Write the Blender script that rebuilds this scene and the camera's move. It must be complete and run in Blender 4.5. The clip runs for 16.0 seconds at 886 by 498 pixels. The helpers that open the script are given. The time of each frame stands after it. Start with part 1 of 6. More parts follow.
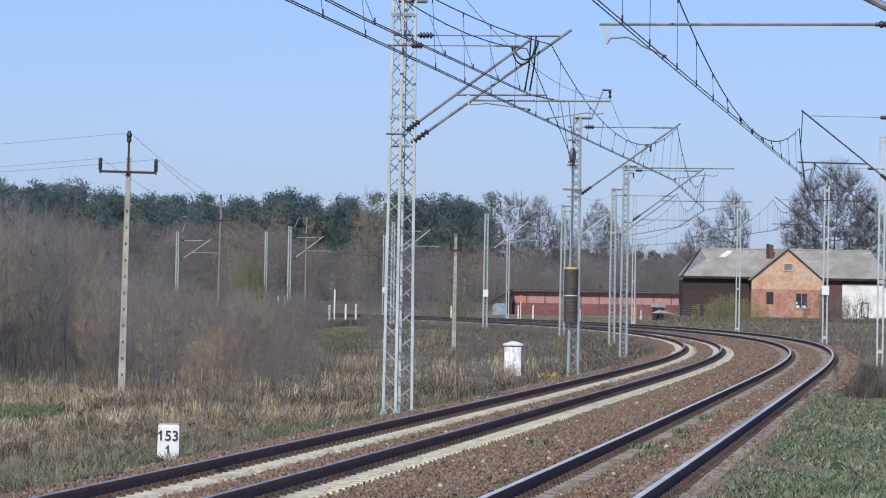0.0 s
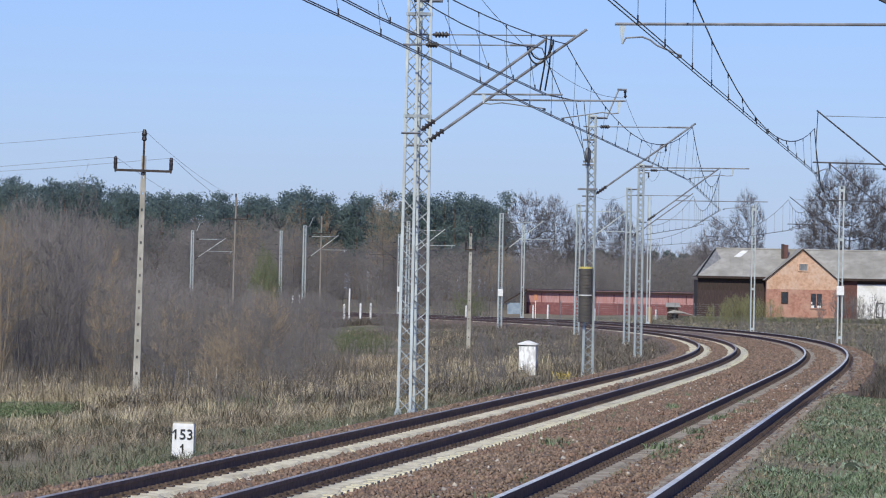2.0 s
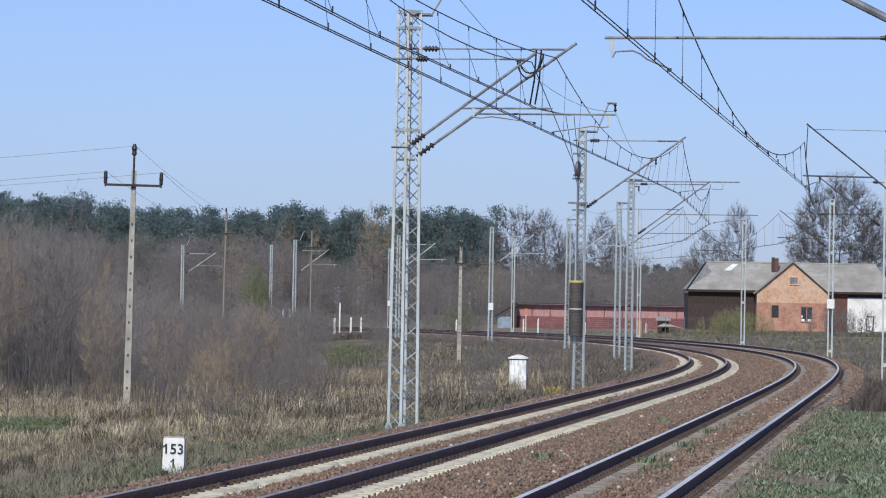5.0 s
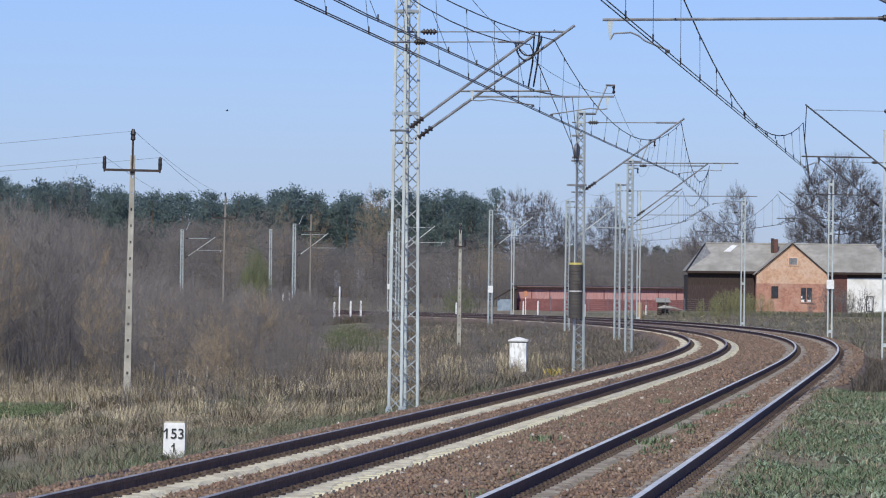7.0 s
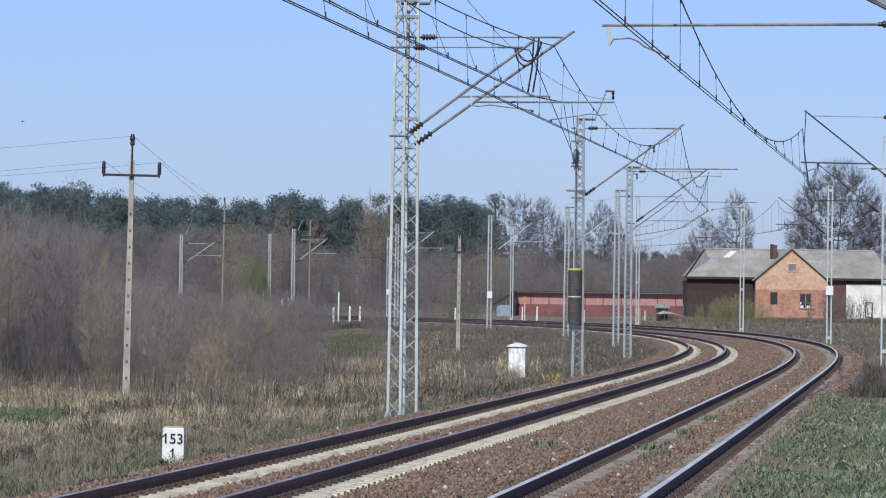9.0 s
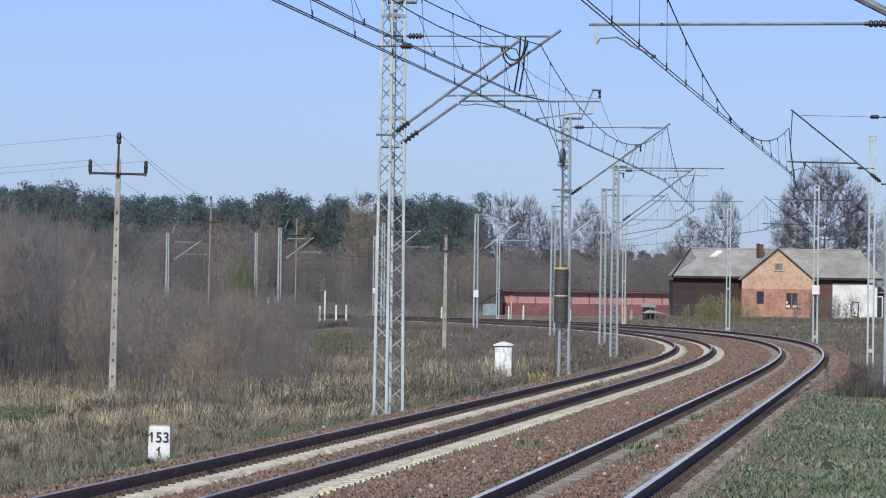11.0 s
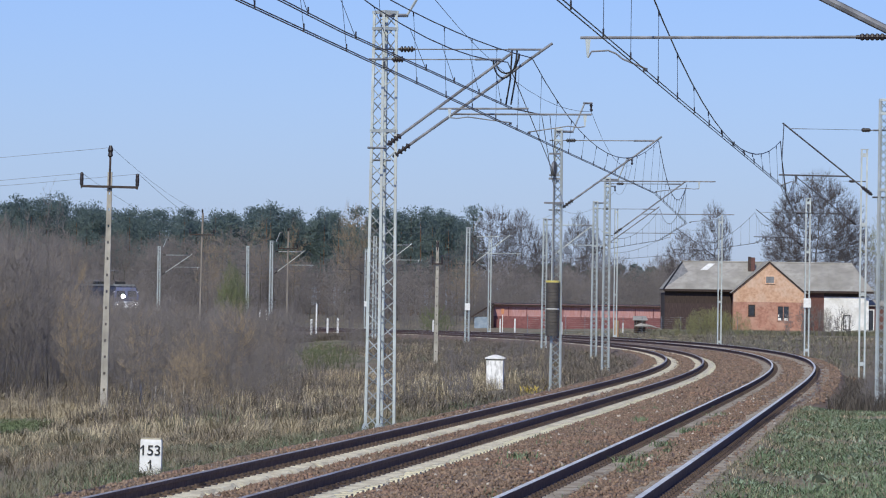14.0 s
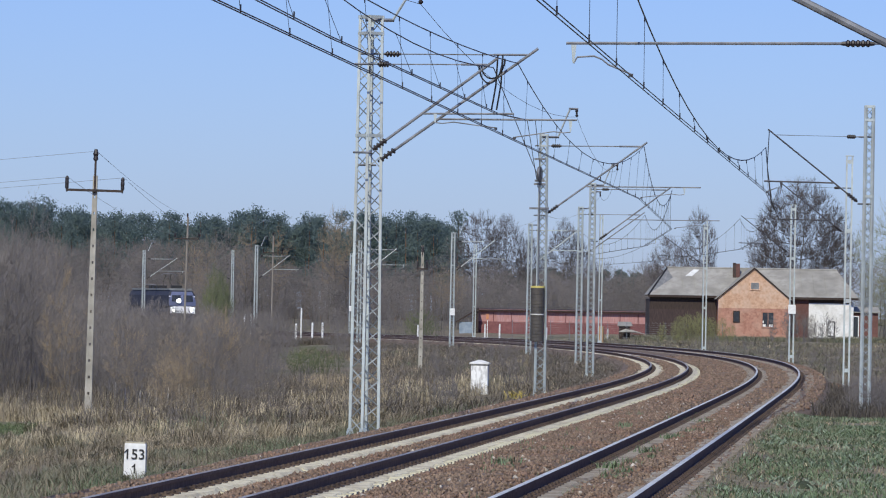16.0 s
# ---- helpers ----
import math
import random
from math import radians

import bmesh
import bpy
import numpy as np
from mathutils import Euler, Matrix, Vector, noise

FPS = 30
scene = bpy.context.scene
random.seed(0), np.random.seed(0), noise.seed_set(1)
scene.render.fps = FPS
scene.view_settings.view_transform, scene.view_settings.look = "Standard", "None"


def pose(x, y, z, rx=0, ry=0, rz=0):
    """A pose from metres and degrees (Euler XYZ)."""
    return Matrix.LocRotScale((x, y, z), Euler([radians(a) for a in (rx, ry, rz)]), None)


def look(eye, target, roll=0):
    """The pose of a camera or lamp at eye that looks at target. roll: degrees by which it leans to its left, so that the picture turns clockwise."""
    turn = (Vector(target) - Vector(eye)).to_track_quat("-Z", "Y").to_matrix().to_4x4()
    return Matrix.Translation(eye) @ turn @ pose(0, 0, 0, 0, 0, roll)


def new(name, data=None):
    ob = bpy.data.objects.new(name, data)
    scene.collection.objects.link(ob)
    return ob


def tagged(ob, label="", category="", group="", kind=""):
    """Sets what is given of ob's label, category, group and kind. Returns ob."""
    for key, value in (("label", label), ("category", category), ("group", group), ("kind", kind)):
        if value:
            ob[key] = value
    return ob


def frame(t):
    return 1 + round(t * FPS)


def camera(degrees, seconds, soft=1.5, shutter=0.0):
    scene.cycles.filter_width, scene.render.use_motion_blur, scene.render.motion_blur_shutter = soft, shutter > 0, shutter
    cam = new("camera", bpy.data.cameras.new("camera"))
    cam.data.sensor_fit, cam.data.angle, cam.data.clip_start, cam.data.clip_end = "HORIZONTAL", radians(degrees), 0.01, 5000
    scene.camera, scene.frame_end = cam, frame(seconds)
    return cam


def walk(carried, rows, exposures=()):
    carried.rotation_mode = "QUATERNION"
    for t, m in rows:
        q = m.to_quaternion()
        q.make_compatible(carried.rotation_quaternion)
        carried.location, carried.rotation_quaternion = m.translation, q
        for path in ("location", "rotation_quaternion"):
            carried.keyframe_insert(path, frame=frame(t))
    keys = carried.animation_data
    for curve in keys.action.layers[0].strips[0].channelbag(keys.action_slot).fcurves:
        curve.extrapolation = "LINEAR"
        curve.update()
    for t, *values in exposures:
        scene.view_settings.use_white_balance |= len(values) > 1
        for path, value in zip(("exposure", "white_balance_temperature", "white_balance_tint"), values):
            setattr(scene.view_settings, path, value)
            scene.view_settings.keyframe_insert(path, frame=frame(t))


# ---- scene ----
# the camera is held in the hand at one place and only turns a little
EYE = 2.137
cam = camera(2 * math.degrees(math.atan(784 / 9000)), 16.0, soft=1.1)
ROWS = [  # seconds, yaw, pitch, lean
    (0.0, 0.0000, 0.4634, 0.977),
    (0.5, 0.0295, 0.4484, 1.135),
    (1.0, 0.0703, 0.4285, 1.165),
    (1.5, 0.1433, 0.4177, 1.040),
    (2.0, 0.1675, 0.4526, 1.107),
    (2.5, 0.1937, 0.5095, 1.166),
    (3.0, 0.1978, 0.5516, 1.220),
    (3.5, 0.1795, 0.6019, 1.343),
    (4.0, 0.1731, 0.6480, 1.268),
    (6.5, -0.0251, 0.4714, 0.682),
    (7.0, 0.0513, 0.4215, 0.634),
    (7.5, 0.1378, 0.4014, 0.618),
    (8.0, 0.1498, 0.4635, 0.693),
    (8.5, 0.1110, 0.4820, 0.718),
    (9.0, 0.0430, 0.4828, 0.717),
    (9.5, -0.0255, 0.4449, 0.716),
    (10.0, -0.0877, 0.4272, 0.809),
    (12.5, -0.1506, 0.5555, 0.753),
    (13.0, -0.1729, 0.5392, 0.843),
    (13.5, -0.1824, 0.5540, 0.774),
    (14.0, -0.2041, 0.6215, 0.798),
    (14.5, -0.2374, 0.7028, 0.992),
    (15.0, -0.2762, 0.7136, 0.941),
    (15.5, -0.3297, 0.6715, 0.947),
    (16.0, -0.3717, 0.6804, 1.015),
]
walk(cam, [(t, pose(0, 0, EYE, 0, 0, yaw) @ pose(0, 0, 0, 90 + pitch) @ pose(0, 0, 0, 0, 0, lean)) for t, yaw, pitch, lean in ROWS],
     exposures=[(0.0, 0.0), (4.2, 0.0), (6.3, -0.07), (7.2, -0.04), (8.0, -0.015), (9.0, -0.02), (12.5, -0.03), (14.0, -0.07), (16.0, -0.13)])

# ---- sky and sun ----
SUN_EL, SUN_AZ = 40, 193      # degrees; azimuth clockwise from +y
world = bpy.data.worlds.new("world")
scene.world = world
world.use_nodes = True
wn, wl = world.node_tree.nodes, world.node_tree.links
wn.clear()
sky = wn.new("ShaderNodeTexSky")
sky.sky_type, sky.sun_disc = "NISHITA", False
sky.sun_elevation, sky.sun_rotation = radians(SUN_EL), radians(SUN_AZ)
sky.air_density, sky.dust_density, sky.ozone_density = 1.0, 0.3, 3.2
tint = wn.new("ShaderNodeMixRGB")
tint.blend_type = "MULTIPLY"
tint.inputs["Fac"].default_value = 1.0
tint.inputs["Color2"].default_value = (0.595, 0.735, 1.27, 1)
bg = wn.new("ShaderNodeBackground")
bg.inputs["Strength"].default_value = 0.098
wo = wn.new("ShaderNodeOutputWorld")
wl.new(sky.outputs[0], tint.inputs["Color1"])
wl.new(tint.outputs[0], bg.inputs["Color"])
wl.new(bg.outputs[0], wo.inputs["Surface"])
sun = new("sun", bpy.data.lights.new("sun", "SUN"))
sun.data.energy, sun.data.angle, sun.data.color = 3.6, radians(0.6), (1.0, 0.965, 0.82)
a, e = radians(SUN_AZ), radians(SUN_EL)
sun.matrix_world = look((100 * math.sin(a) * math.cos(e), 100 * math.cos(a) * math.cos(e), 100 * math.sin(e)), (0, 0, 0))
scene.view_settings.exposure = 0.0


# ---- materials ----
def mat(name, c1, c2, scale=8.0, rough=0.8, metal=0.0, bump=0.0, c3=None, big=0.4, vary=0.0, island=0.0, stretch=(1, 1, 1), mix3=0.5):
    """Two colours mixed by fine grain, a third by large stains; vary: per object, island: per loose piece."""
    m = bpy.data.materials.new(name)
    m.use_nodes = True
    nt = m.node_tree
    n, l = nt.nodes, nt.links
    b = n["Principled BSDF"]
    b.inputs["Roughness"].default_value, b.inputs["Metallic"].default_value = rough, metal
    tc = n.new("ShaderNodeTexCoord")
    mp = n.new("ShaderNodeMapping")
    mp.inputs["Scale"].default_value = stretch
    l.new(tc.outputs["Object"], mp.inputs["Vector"])
    t1 = n.new("ShaderNodeTexNoise")
    t1.inputs["Scale"].default_value, t1.inputs["Detail"].default_value = scale, 6
    l.new(mp.outputs[0], t1.inputs["Vector"])
    r1 = n.new("ShaderNodeValToRGB")
    r1.color_ramp.elements[0].position, r1.color_ramp.elements[1].position = 0.35, 0.65
    r1.color_ramp.elements[0].color, r1.color_ramp.elements[1].color = (*c1, 1), (*c2, 1)
    l.new(t1.outputs["Fac"], r1.inputs["Fac"])
    col = r1.outputs[0]
    if c3:
        t2 = n.new("ShaderNodeTexNoise")
        t2.inputs["Scale"].default_value, t2.inputs["Detail"].default_value = big, 5
        l.new(mp.outputs[0], t2.inputs["Vector"])
        r2 = n.new("ShaderNodeValToRGB")
        r2.color_ramp.elements[0].position, r2.color_ramp.elements[1].position = 0.45, 0.62
        r2.color_ramp.elements[0].color, r2.color_ramp.elements[1].color = (0, 0, 0, 1), (mix3, mix3, mix3, 1)
        l.new(t2.outputs["Fac"], r2.inputs["Fac"])
        mx = n.new("ShaderNodeMixRGB")
        mx.inputs["Color2"].default_value = (*c3, 1)
        l.new(r2.outputs[0], mx.inputs["Fac"])
        l.new(col, mx.inputs["Color1"])
        col = mx.outputs[0]
    for amount, node, out in ((vary, "ShaderNodeObjectInfo", "Random"), (island, "ShaderNodeNewGeometry", "Random Per Island")):
        if amount:
            s = n.new(node)
            mr = n.new("ShaderNodeMapRange")
            mr.inputs["To Min"].default_value, mr.inputs["To Max"].default_value = 1 - amount, 1 + amount
            l.new(s.outputs[out], mr.inputs["Value"])
            hs = n.new("ShaderNodeHueSaturation")
            l.new(mr.outputs[0], hs.inputs["Value"])
            l.new(col, hs.inputs["Color"])
            col = hs.outputs[0]
    l.new(col, b.inputs["Base Color"])
    if bump:
        bp = n.new("ShaderNodeBump")
        bp.inputs["Strength"].default_value, bp.inputs["Distance"].default_value = bump, 0.02
        l.new(t1.outputs["Fac"], bp.inputs["Height"])
        l.new(bp.outputs[0], b.inputs["Normal"])
    return m


def glow(name, color, strength):
    m = bpy.data.materials.new(name)
    m.use_nodes = True
    b = m.node_tree.nodes["Principled BSDF"]
    b.inputs["Base Color"].default_value = (*color, 1)
    b.inputs["Emission Color"].default_value = (*color, 1)
    b.inputs["Emission Strength"].default_value = strength
    return m


STEEL = mat("galvanised_steel", (0.44, 0.495, 0.495), (0.575, 0.635, 0.63), 3, 0.55, 0.25, c3=(0.36, 0.33, 0.29), big=0.7, mix3=0.4)
# darker copy of the leg steel: the rods' shading is put into colour
BRACING = mat("shaded_galvanised_rods", (0.29, 0.33, 0.34), (0.4, 0.44, 0.45), 3, 0.6, 0.2, c3=(0.22, 0.21, 0.2), big=0.9, mix3=0.4)
DARKSTEEL = mat("weathered_steel", (0.175, 0.183, 0.2), (0.27, 0.278, 0.3), 5, 0.6, 0.2, c3=(0.08, 0.08, 0.09), big=3)
WIRE = mat("weathered_copper", (0.055, 0.055, 0.065), (0.09, 0.09, 0.10), 2, 0.5, 0.3)
INSUL = mat("brown_glazed_porcelain", (0.02, 0.016, 0.018), (0.034, 0.027, 0.029), 6, 0.5)
RAILTOP = mat("polished_rail_head", (0.62, 0.61, 0.57), (0.8, 0.79, 0.74), 2, 0.5, 0.12)
RAILDULL = mat("dull_rail_head", (0.33, 0.3, 0.28), (0.45, 0.42, 0.4), 3, 0.55, 0.2, c3=(0.25, 0.2, 0.17), big=0.6)
RAILSIDE = mat("rusty_rail", (0.115, 0.078, 0.072), (0.175, 0.12, 0.105), 9, 0.95, 0.0)
RAILSIDE.node_tree.nodes["Principled BSDF"].inputs["Specular IOR Level"].default_value = 0.15
SLEEPER_PALE = mat("pale_concrete", (0.53, 0.49, 0.34), (0.70, 0.66, 0.49), 14, 0.85, bump=0.2, c3=(0.3, 0.24, 0.17), big=2, vary=0.12)
SLEEPER_GREY = mat("dusty_concrete", (0.22, 0.19, 0.15), (0.32, 0.28, 0.23), 14, 0.9, bump=0.2, c3=(0.18, 0.13, 0.1), big=2, vary=0.12)
BALLAST = mat("crushed_granite_bed", (0.115, 0.082, 0.055), (0.265, 0.195, 0.14), 22, 0.9, bump=0.9, c3=(0.15, 0.10, 0.07), big=0.25)
STONE = mat("crushed_granite", (0.168, 0.115, 0.08), (0.285, 0.208, 0.15), 30, 0.9, island=0.36, c3=(0.24, 0.135, 0.092), big=0.5)
CONCRETE = mat("old_concrete", (0.36, 0.34, 0.29), (0.48, 0.45, 0.39), 6, 0.9, bump=0.2, c3=(0.2, 0.19, 0.16), big=1.5)
WHITEPAINT = mat("white_limewash", (0.78, 0.78, 0.76), (0.88, 0.88, 0.86), 9, 0.8, c3=(0.52, 0.5, 0.45), big=3, bump=0.1, mix3=0.4)
PLASTER = mat("stained_plaster", (0.78, 0.77, 0.73), (0.88, 0.87, 0.84), 6, 0.9, c3=(0.45, 0.42, 0.35), big=0.7, bump=0.2, mix3=0.5)
OLDWHITE = mat("flaking_limewash", (0.88, 0.88, 0.86), (0.95, 0.95, 0.93), 9, 0.85, c3=(0.25, 0.24, 0.22), big=7, bump=0.2, mix3=0.5, stretch=(1.6, 1.6, 0.5))
BLACKPAINT = mat("black_paint", (0.015, 0.015, 0.016), (0.03, 0.03, 0.03), 12, 0.6)
SOIL = mat("meadow_soil", (0.15, 0.12, 0.075), (0.28, 0.23, 0.15), 1.6, 0.95, bump=0.6, c3=(0.075, 0.10, 0.035), big=0.06)
HAY = mat("dry_grass", (0.385, 0.31, 0.195), (0.575, 0.48, 0.33), 0.35, 0.9, island=0.35, c3=(0.21, 0.18, 0.11), big=0.12)
GREEN = mat("spring_grass", (0.105, 0.16, 0.082), (0.18, 0.24, 0.128), 0.6, 0.85, island=0.3, c3=(0.19, 0.205, 0.13), big=0.3)
TWIG = mat("bare_twigs", (0.152, 0.138, 0.131), (0.238, 0.216, 0.206), 0.5, 0.9, vary=0.2, island=0.16)
TWIG_TAN = mat("tan_twigs", (0.27, 0.21, 0.14), (0.35, 0.28, 0.195), 0.5, 0.9, vary=0.15, island=0.2)
CROWN = mat("dark_bare_twigs", (0.078, 0.069, 0.07), (0.13, 0.115, 0.116), 0.5, 0.9, vary=0.2)
LEAVES = mat("weed_leaves", (0.2, 0.26, 0.17), (0.3, 0.36, 0.25), 2, 0.8, island=0.3)
BARK = mat("grey_bark", (0.09, 0.08, 0.07), (0.16, 0.145, 0.13), 4, 0.95, bump=0.4, vary=0.2)
FRESH = mat("fresh_green_leaf", (0.11, 0.128, 0.062), (0.168, 0.188, 0.098), 1, 0.9, island=0.3)
BUDS = mat("budding_twigs", (0.185, 0.188, 0.085), (0.275, 0.275, 0.13), 1, 0.9, island=0.3)
# needle colour paled and blued; this stands in for distance haze
PINE = mat("hazy_pine_needles", (0.112, 0.163, 0.16), (0.165, 0.222, 0.205), 0.12, 0.9)


def let_through(m, share):
    """Thin leaves and needles pass part of the light on."""
    n, l = m.node_tree.nodes, m.node_tree.links
    b, out = n["Principled BSDF"], n["Material Output"]
    tr, mx = n.new("ShaderNodeBsdfTranslucent"), n.new("ShaderNodeMixShader")
    mx.inputs["Fac"].default_value = share
    l.new(b.inputs["Base Color"].links[0].from_socket, tr.inputs["Color"])
    l.new(b.outputs[0], mx.inputs[1])
    l.new(tr.outputs[0], mx.inputs[2])
    l.new(mx.outputs[0], out.inputs["Surface"])


let_through(PINE, 0.4)
PINEBARK = mat("pine_bark", (0.13, 0.075, 0.045), (0.22, 0.13, 0.08), 2, 0.95)
BRICK = mat("orange_brick", (0.58, 0.34, 0.215), (0.75, 0.49, 0.335), 5, 0.9, bump=0.3, c3=(0.78, 0.6, 0.47), big=1.1, vary=0.2)
BRICK_RED = mat("red_brick", (0.31, 0.15, 0.105), (0.44, 0.23, 0.165), 5, 0.9, bump=0.3, c3=(0.48, 0.31, 0.23), big=1.1, vary=0.2)
ROOFGREY = mat("fibre_cement_roof", (0.31, 0.295, 0.265), (0.42, 0.40, 0.36), 2, 0.9, bump=0.3, c3=(0.2, 0.19, 0.16), big=0.5)
SLATE = mat("slate_grey_sheet", (0.17, 0.175, 0.18), (0.25, 0.255, 0.26), 2, 0.8, bump=0.2)
DARKWOOD = mat("dark_boards", (0.035, 0.024, 0.02), (0.065, 0.045, 0.036), 5, 0.9, stretch=(4, 1, 0.4))
BARNRED = mat("faded_red_boards", (0.39, 0.205, 0.195), (0.51, 0.3, 0.29), 3, 0.9, c3=(0.45, 0.2, 0.17), big=0.5, stretch=(3, 1, 0.5))
DARKBRICK = mat("dark_brown_brick", (0.13, 0.06, 0.05), (0.2, 0.095, 0.078), 4, 0.9, c3=(0.1, 0.05, 0.045), big=0.5)
BARNDARK = mat("dark_red_brick", (0.19, 0.075, 0.075), (0.265, 0.11, 0.105), 4, 0.9, c3=(0.13, 0.05, 0.05), big=0.5)
GLASS = mat("dark_pane", (0.03, 0.035, 0.045), (0.05, 0.055, 0.065), 2, 0.1)
TARP = mat("blue_grey_tarp", (0.20, 0.26, 0.32), (0.30, 0.36, 0.42), 2, 0.7)
YELLOW = mat("yellow_paint", (0.55, 0.46, 0.12), (0.68, 0.58, 0.18), 6, 0.6)
IRON = mat("tarred_cast_iron", (0.055, 0.05, 0.046), (0.085, 0.077, 0.07), 5, 0.7, c3=(0.11, 0.095, 0.08), big=2)
RUST = mat("rusted_iron", (0.03, 0.025, 0.024), (0.06, 0.045, 0.04), 8, 0.8, c3=(0.09, 0.05, 0.035), big=2)
ORANGE = mat("orange_plastic", (0.50, 0.19, 0.08), (0.6, 0.26, 0.12), 4, 0.5)


# ---- mesh helpers ----
def mesh_of(name, verts, faces, material, smooth=False):
    me = bpy.data.meshes.new(name)
    me.from_pydata([tuple(v) for v in verts], [], [tuple(f) for f in faces])
    me.materials.append(material)
    if smooth:
        me.polygons.foreach_set("use_smooth", [True] * len(me.polygons))
    me.update()
    return me


def put(name, verts, faces, material, parent=None, label="", smooth=False):
    """One mesh object, as a thing or as a part under parent."""
    ob = new(name, mesh_of(name, verts, faces, material, smooth))
    ob.parent = parent
    return tagged(ob, label)


class Shape:
    """Collects boxes, tubes and prisms of one part."""
    def __init__(self):
        self.v, self.f = [], []

    def add(self, v, f):
        k = len(self.v)
        self.v += [tuple(p) for p in v]
        self.f += [tuple(i + k for i in q) for q in f]
        return self

    def box(self, x0, x1, y0, y1, z0, z1, m=None):
        v = [Vector((x, y, z)) for z in (z0, z1) for x, y in ((x0, y0), (x1, y0), (x1, y1), (x0, y1))]
        return self.add([m @ p for p in v] if m else v, [(0, 3, 2, 1), (4, 5, 6, 7), (0, 1, 5, 4), (1, 2, 6, 5), (2, 3, 7, 6), (3, 0, 4, 7)])

    def tube(self, points, r, sides=6, r2=None):
        pts = [Vector(p) for p in points]
        v, f = [], []
        for i, p in enumerate(pts):
            d = (pts[min(i + 1, len(pts) - 1)] - pts[max(i - 1, 0)]).normalized()
            up = Vector((0, 0, 1)) if abs(d.z) < 0.9 else Vector((1, 0, 0))
            s = d.cross(up).normalized()
            u = s.cross(d)
            rr = r if r2 is None else r + (r2 - r) * i / (len(pts) - 1)
            v += [p + rr * (math.cos(2 * math.pi * k / sides) * s + math.sin(2 * math.pi * k / sides) * u) for k in range(sides)]
        n = len(pts)
        for i in range(n - 1):
            for k in range(sides):
                a0, b0 = i * sides + k, i * sides + (k + 1) % sides
                f.append((a0, b0, b0 + sides, a0 + sides))
        f += [tuple(range(sides))[::-1], tuple(range((n - 1) * sides, n * sides))]
        return self.add(v, f)

    def bar(self, p, q, w, h=None):
        """A square bar from p to q."""
        return self.tube([p, q], w * 0.7071, 4)

    def lathe(self, profile, m=None, sides=12):
        v = [Vector((r * math.cos(2 * math.pi * k / sides), r * math.sin(2 * math.pi * k / sides), z)) for r, z in profile for k in range(sides)]
        f = [(i * sides + k, i * sides + (k + 1) % sides, (i + 1) * sides + (k + 1) % sides, (i + 1) * sides + k) for i in range(len(profile) - 1) for k in range(sides)]
        f += [tuple(range(sides))[::-1], tuple(range((len(profile) - 1) * sides, len(profile) * sides))]
        return self.add([m @ p for p in v] if m else v, f)

    def part(self, name, material, parent=None, label="", smooth=False):
        return put(name, self.v, self.f, material, parent, label, smooth)


def thing(name, m, label, category, group="", kind=""):
    ob = new(name)
    ob.matrix_basis = m
    ob.empty_display_size = 0.2
    return tagged(ob, label, category, group, kind)


# ---- the line of the railway ----
X0, TH0, S1, S2, CURVE = -1.6249, 0.0927, 80.15, 176.64, 1.0153e-3
GAP, CANT_L, CANT_R, LIFT_R = 4.17, 0.0, 0.077, 0.072
LINE = []
_x, _y, _th = X0, 40.0, TH0
for _s in range(0, 900):
    LINE.append((_x, _y, _th))
    _th -= min(max((_s - S1) / (S2 - S1), 0), 1) * CURVE * (1 if _s < 620 else 0)
    _x += math.sin(_th)
    _y += math.cos(_th)
LINE = [(X0 - 60 * math.sin(TH0) + math.sin(TH0) * k, 40 - 60 * math.cos(TH0) + math.cos(TH0) * k, TH0) for k in range(60)] + LINE
LX, LY, LT = (np.array(c) for c in zip(*LINE))
LS = np.arange(len(LINE)) - 60.0


def level(s):
    """Height of the rails along the line."""
    e = (np.clip(s, 0, 430) - 120) / 120
    return -0.064 * e + 0.0541 * e * e - 0.0341 * e ** 3


def on_line(s, o=0.0, z=0.0):
    """The point at s metres along the line, o metres to its right, z over the rails."""
    x, y, t = np.interp(s, LS, LX), np.interp(s, LS, LY), np.interp(s, LS, LT)
    return Vector((x + math.cos(t) * o, y - math.sin(t) * o, float(level(s)) + z))


def heading(s):
    return -math.degrees(float(np.interp(s, LS, LT)))


def beside(x, y):
    """How far to the right of the line the point lies, and where along it."""
    y = np.asarray(y, float)
    xc, t = np.interp(y, LY, LX), np.interp(y, LY, LT)
    return (x - xc) * np.cos(t), np.interp(y, LY, LS)


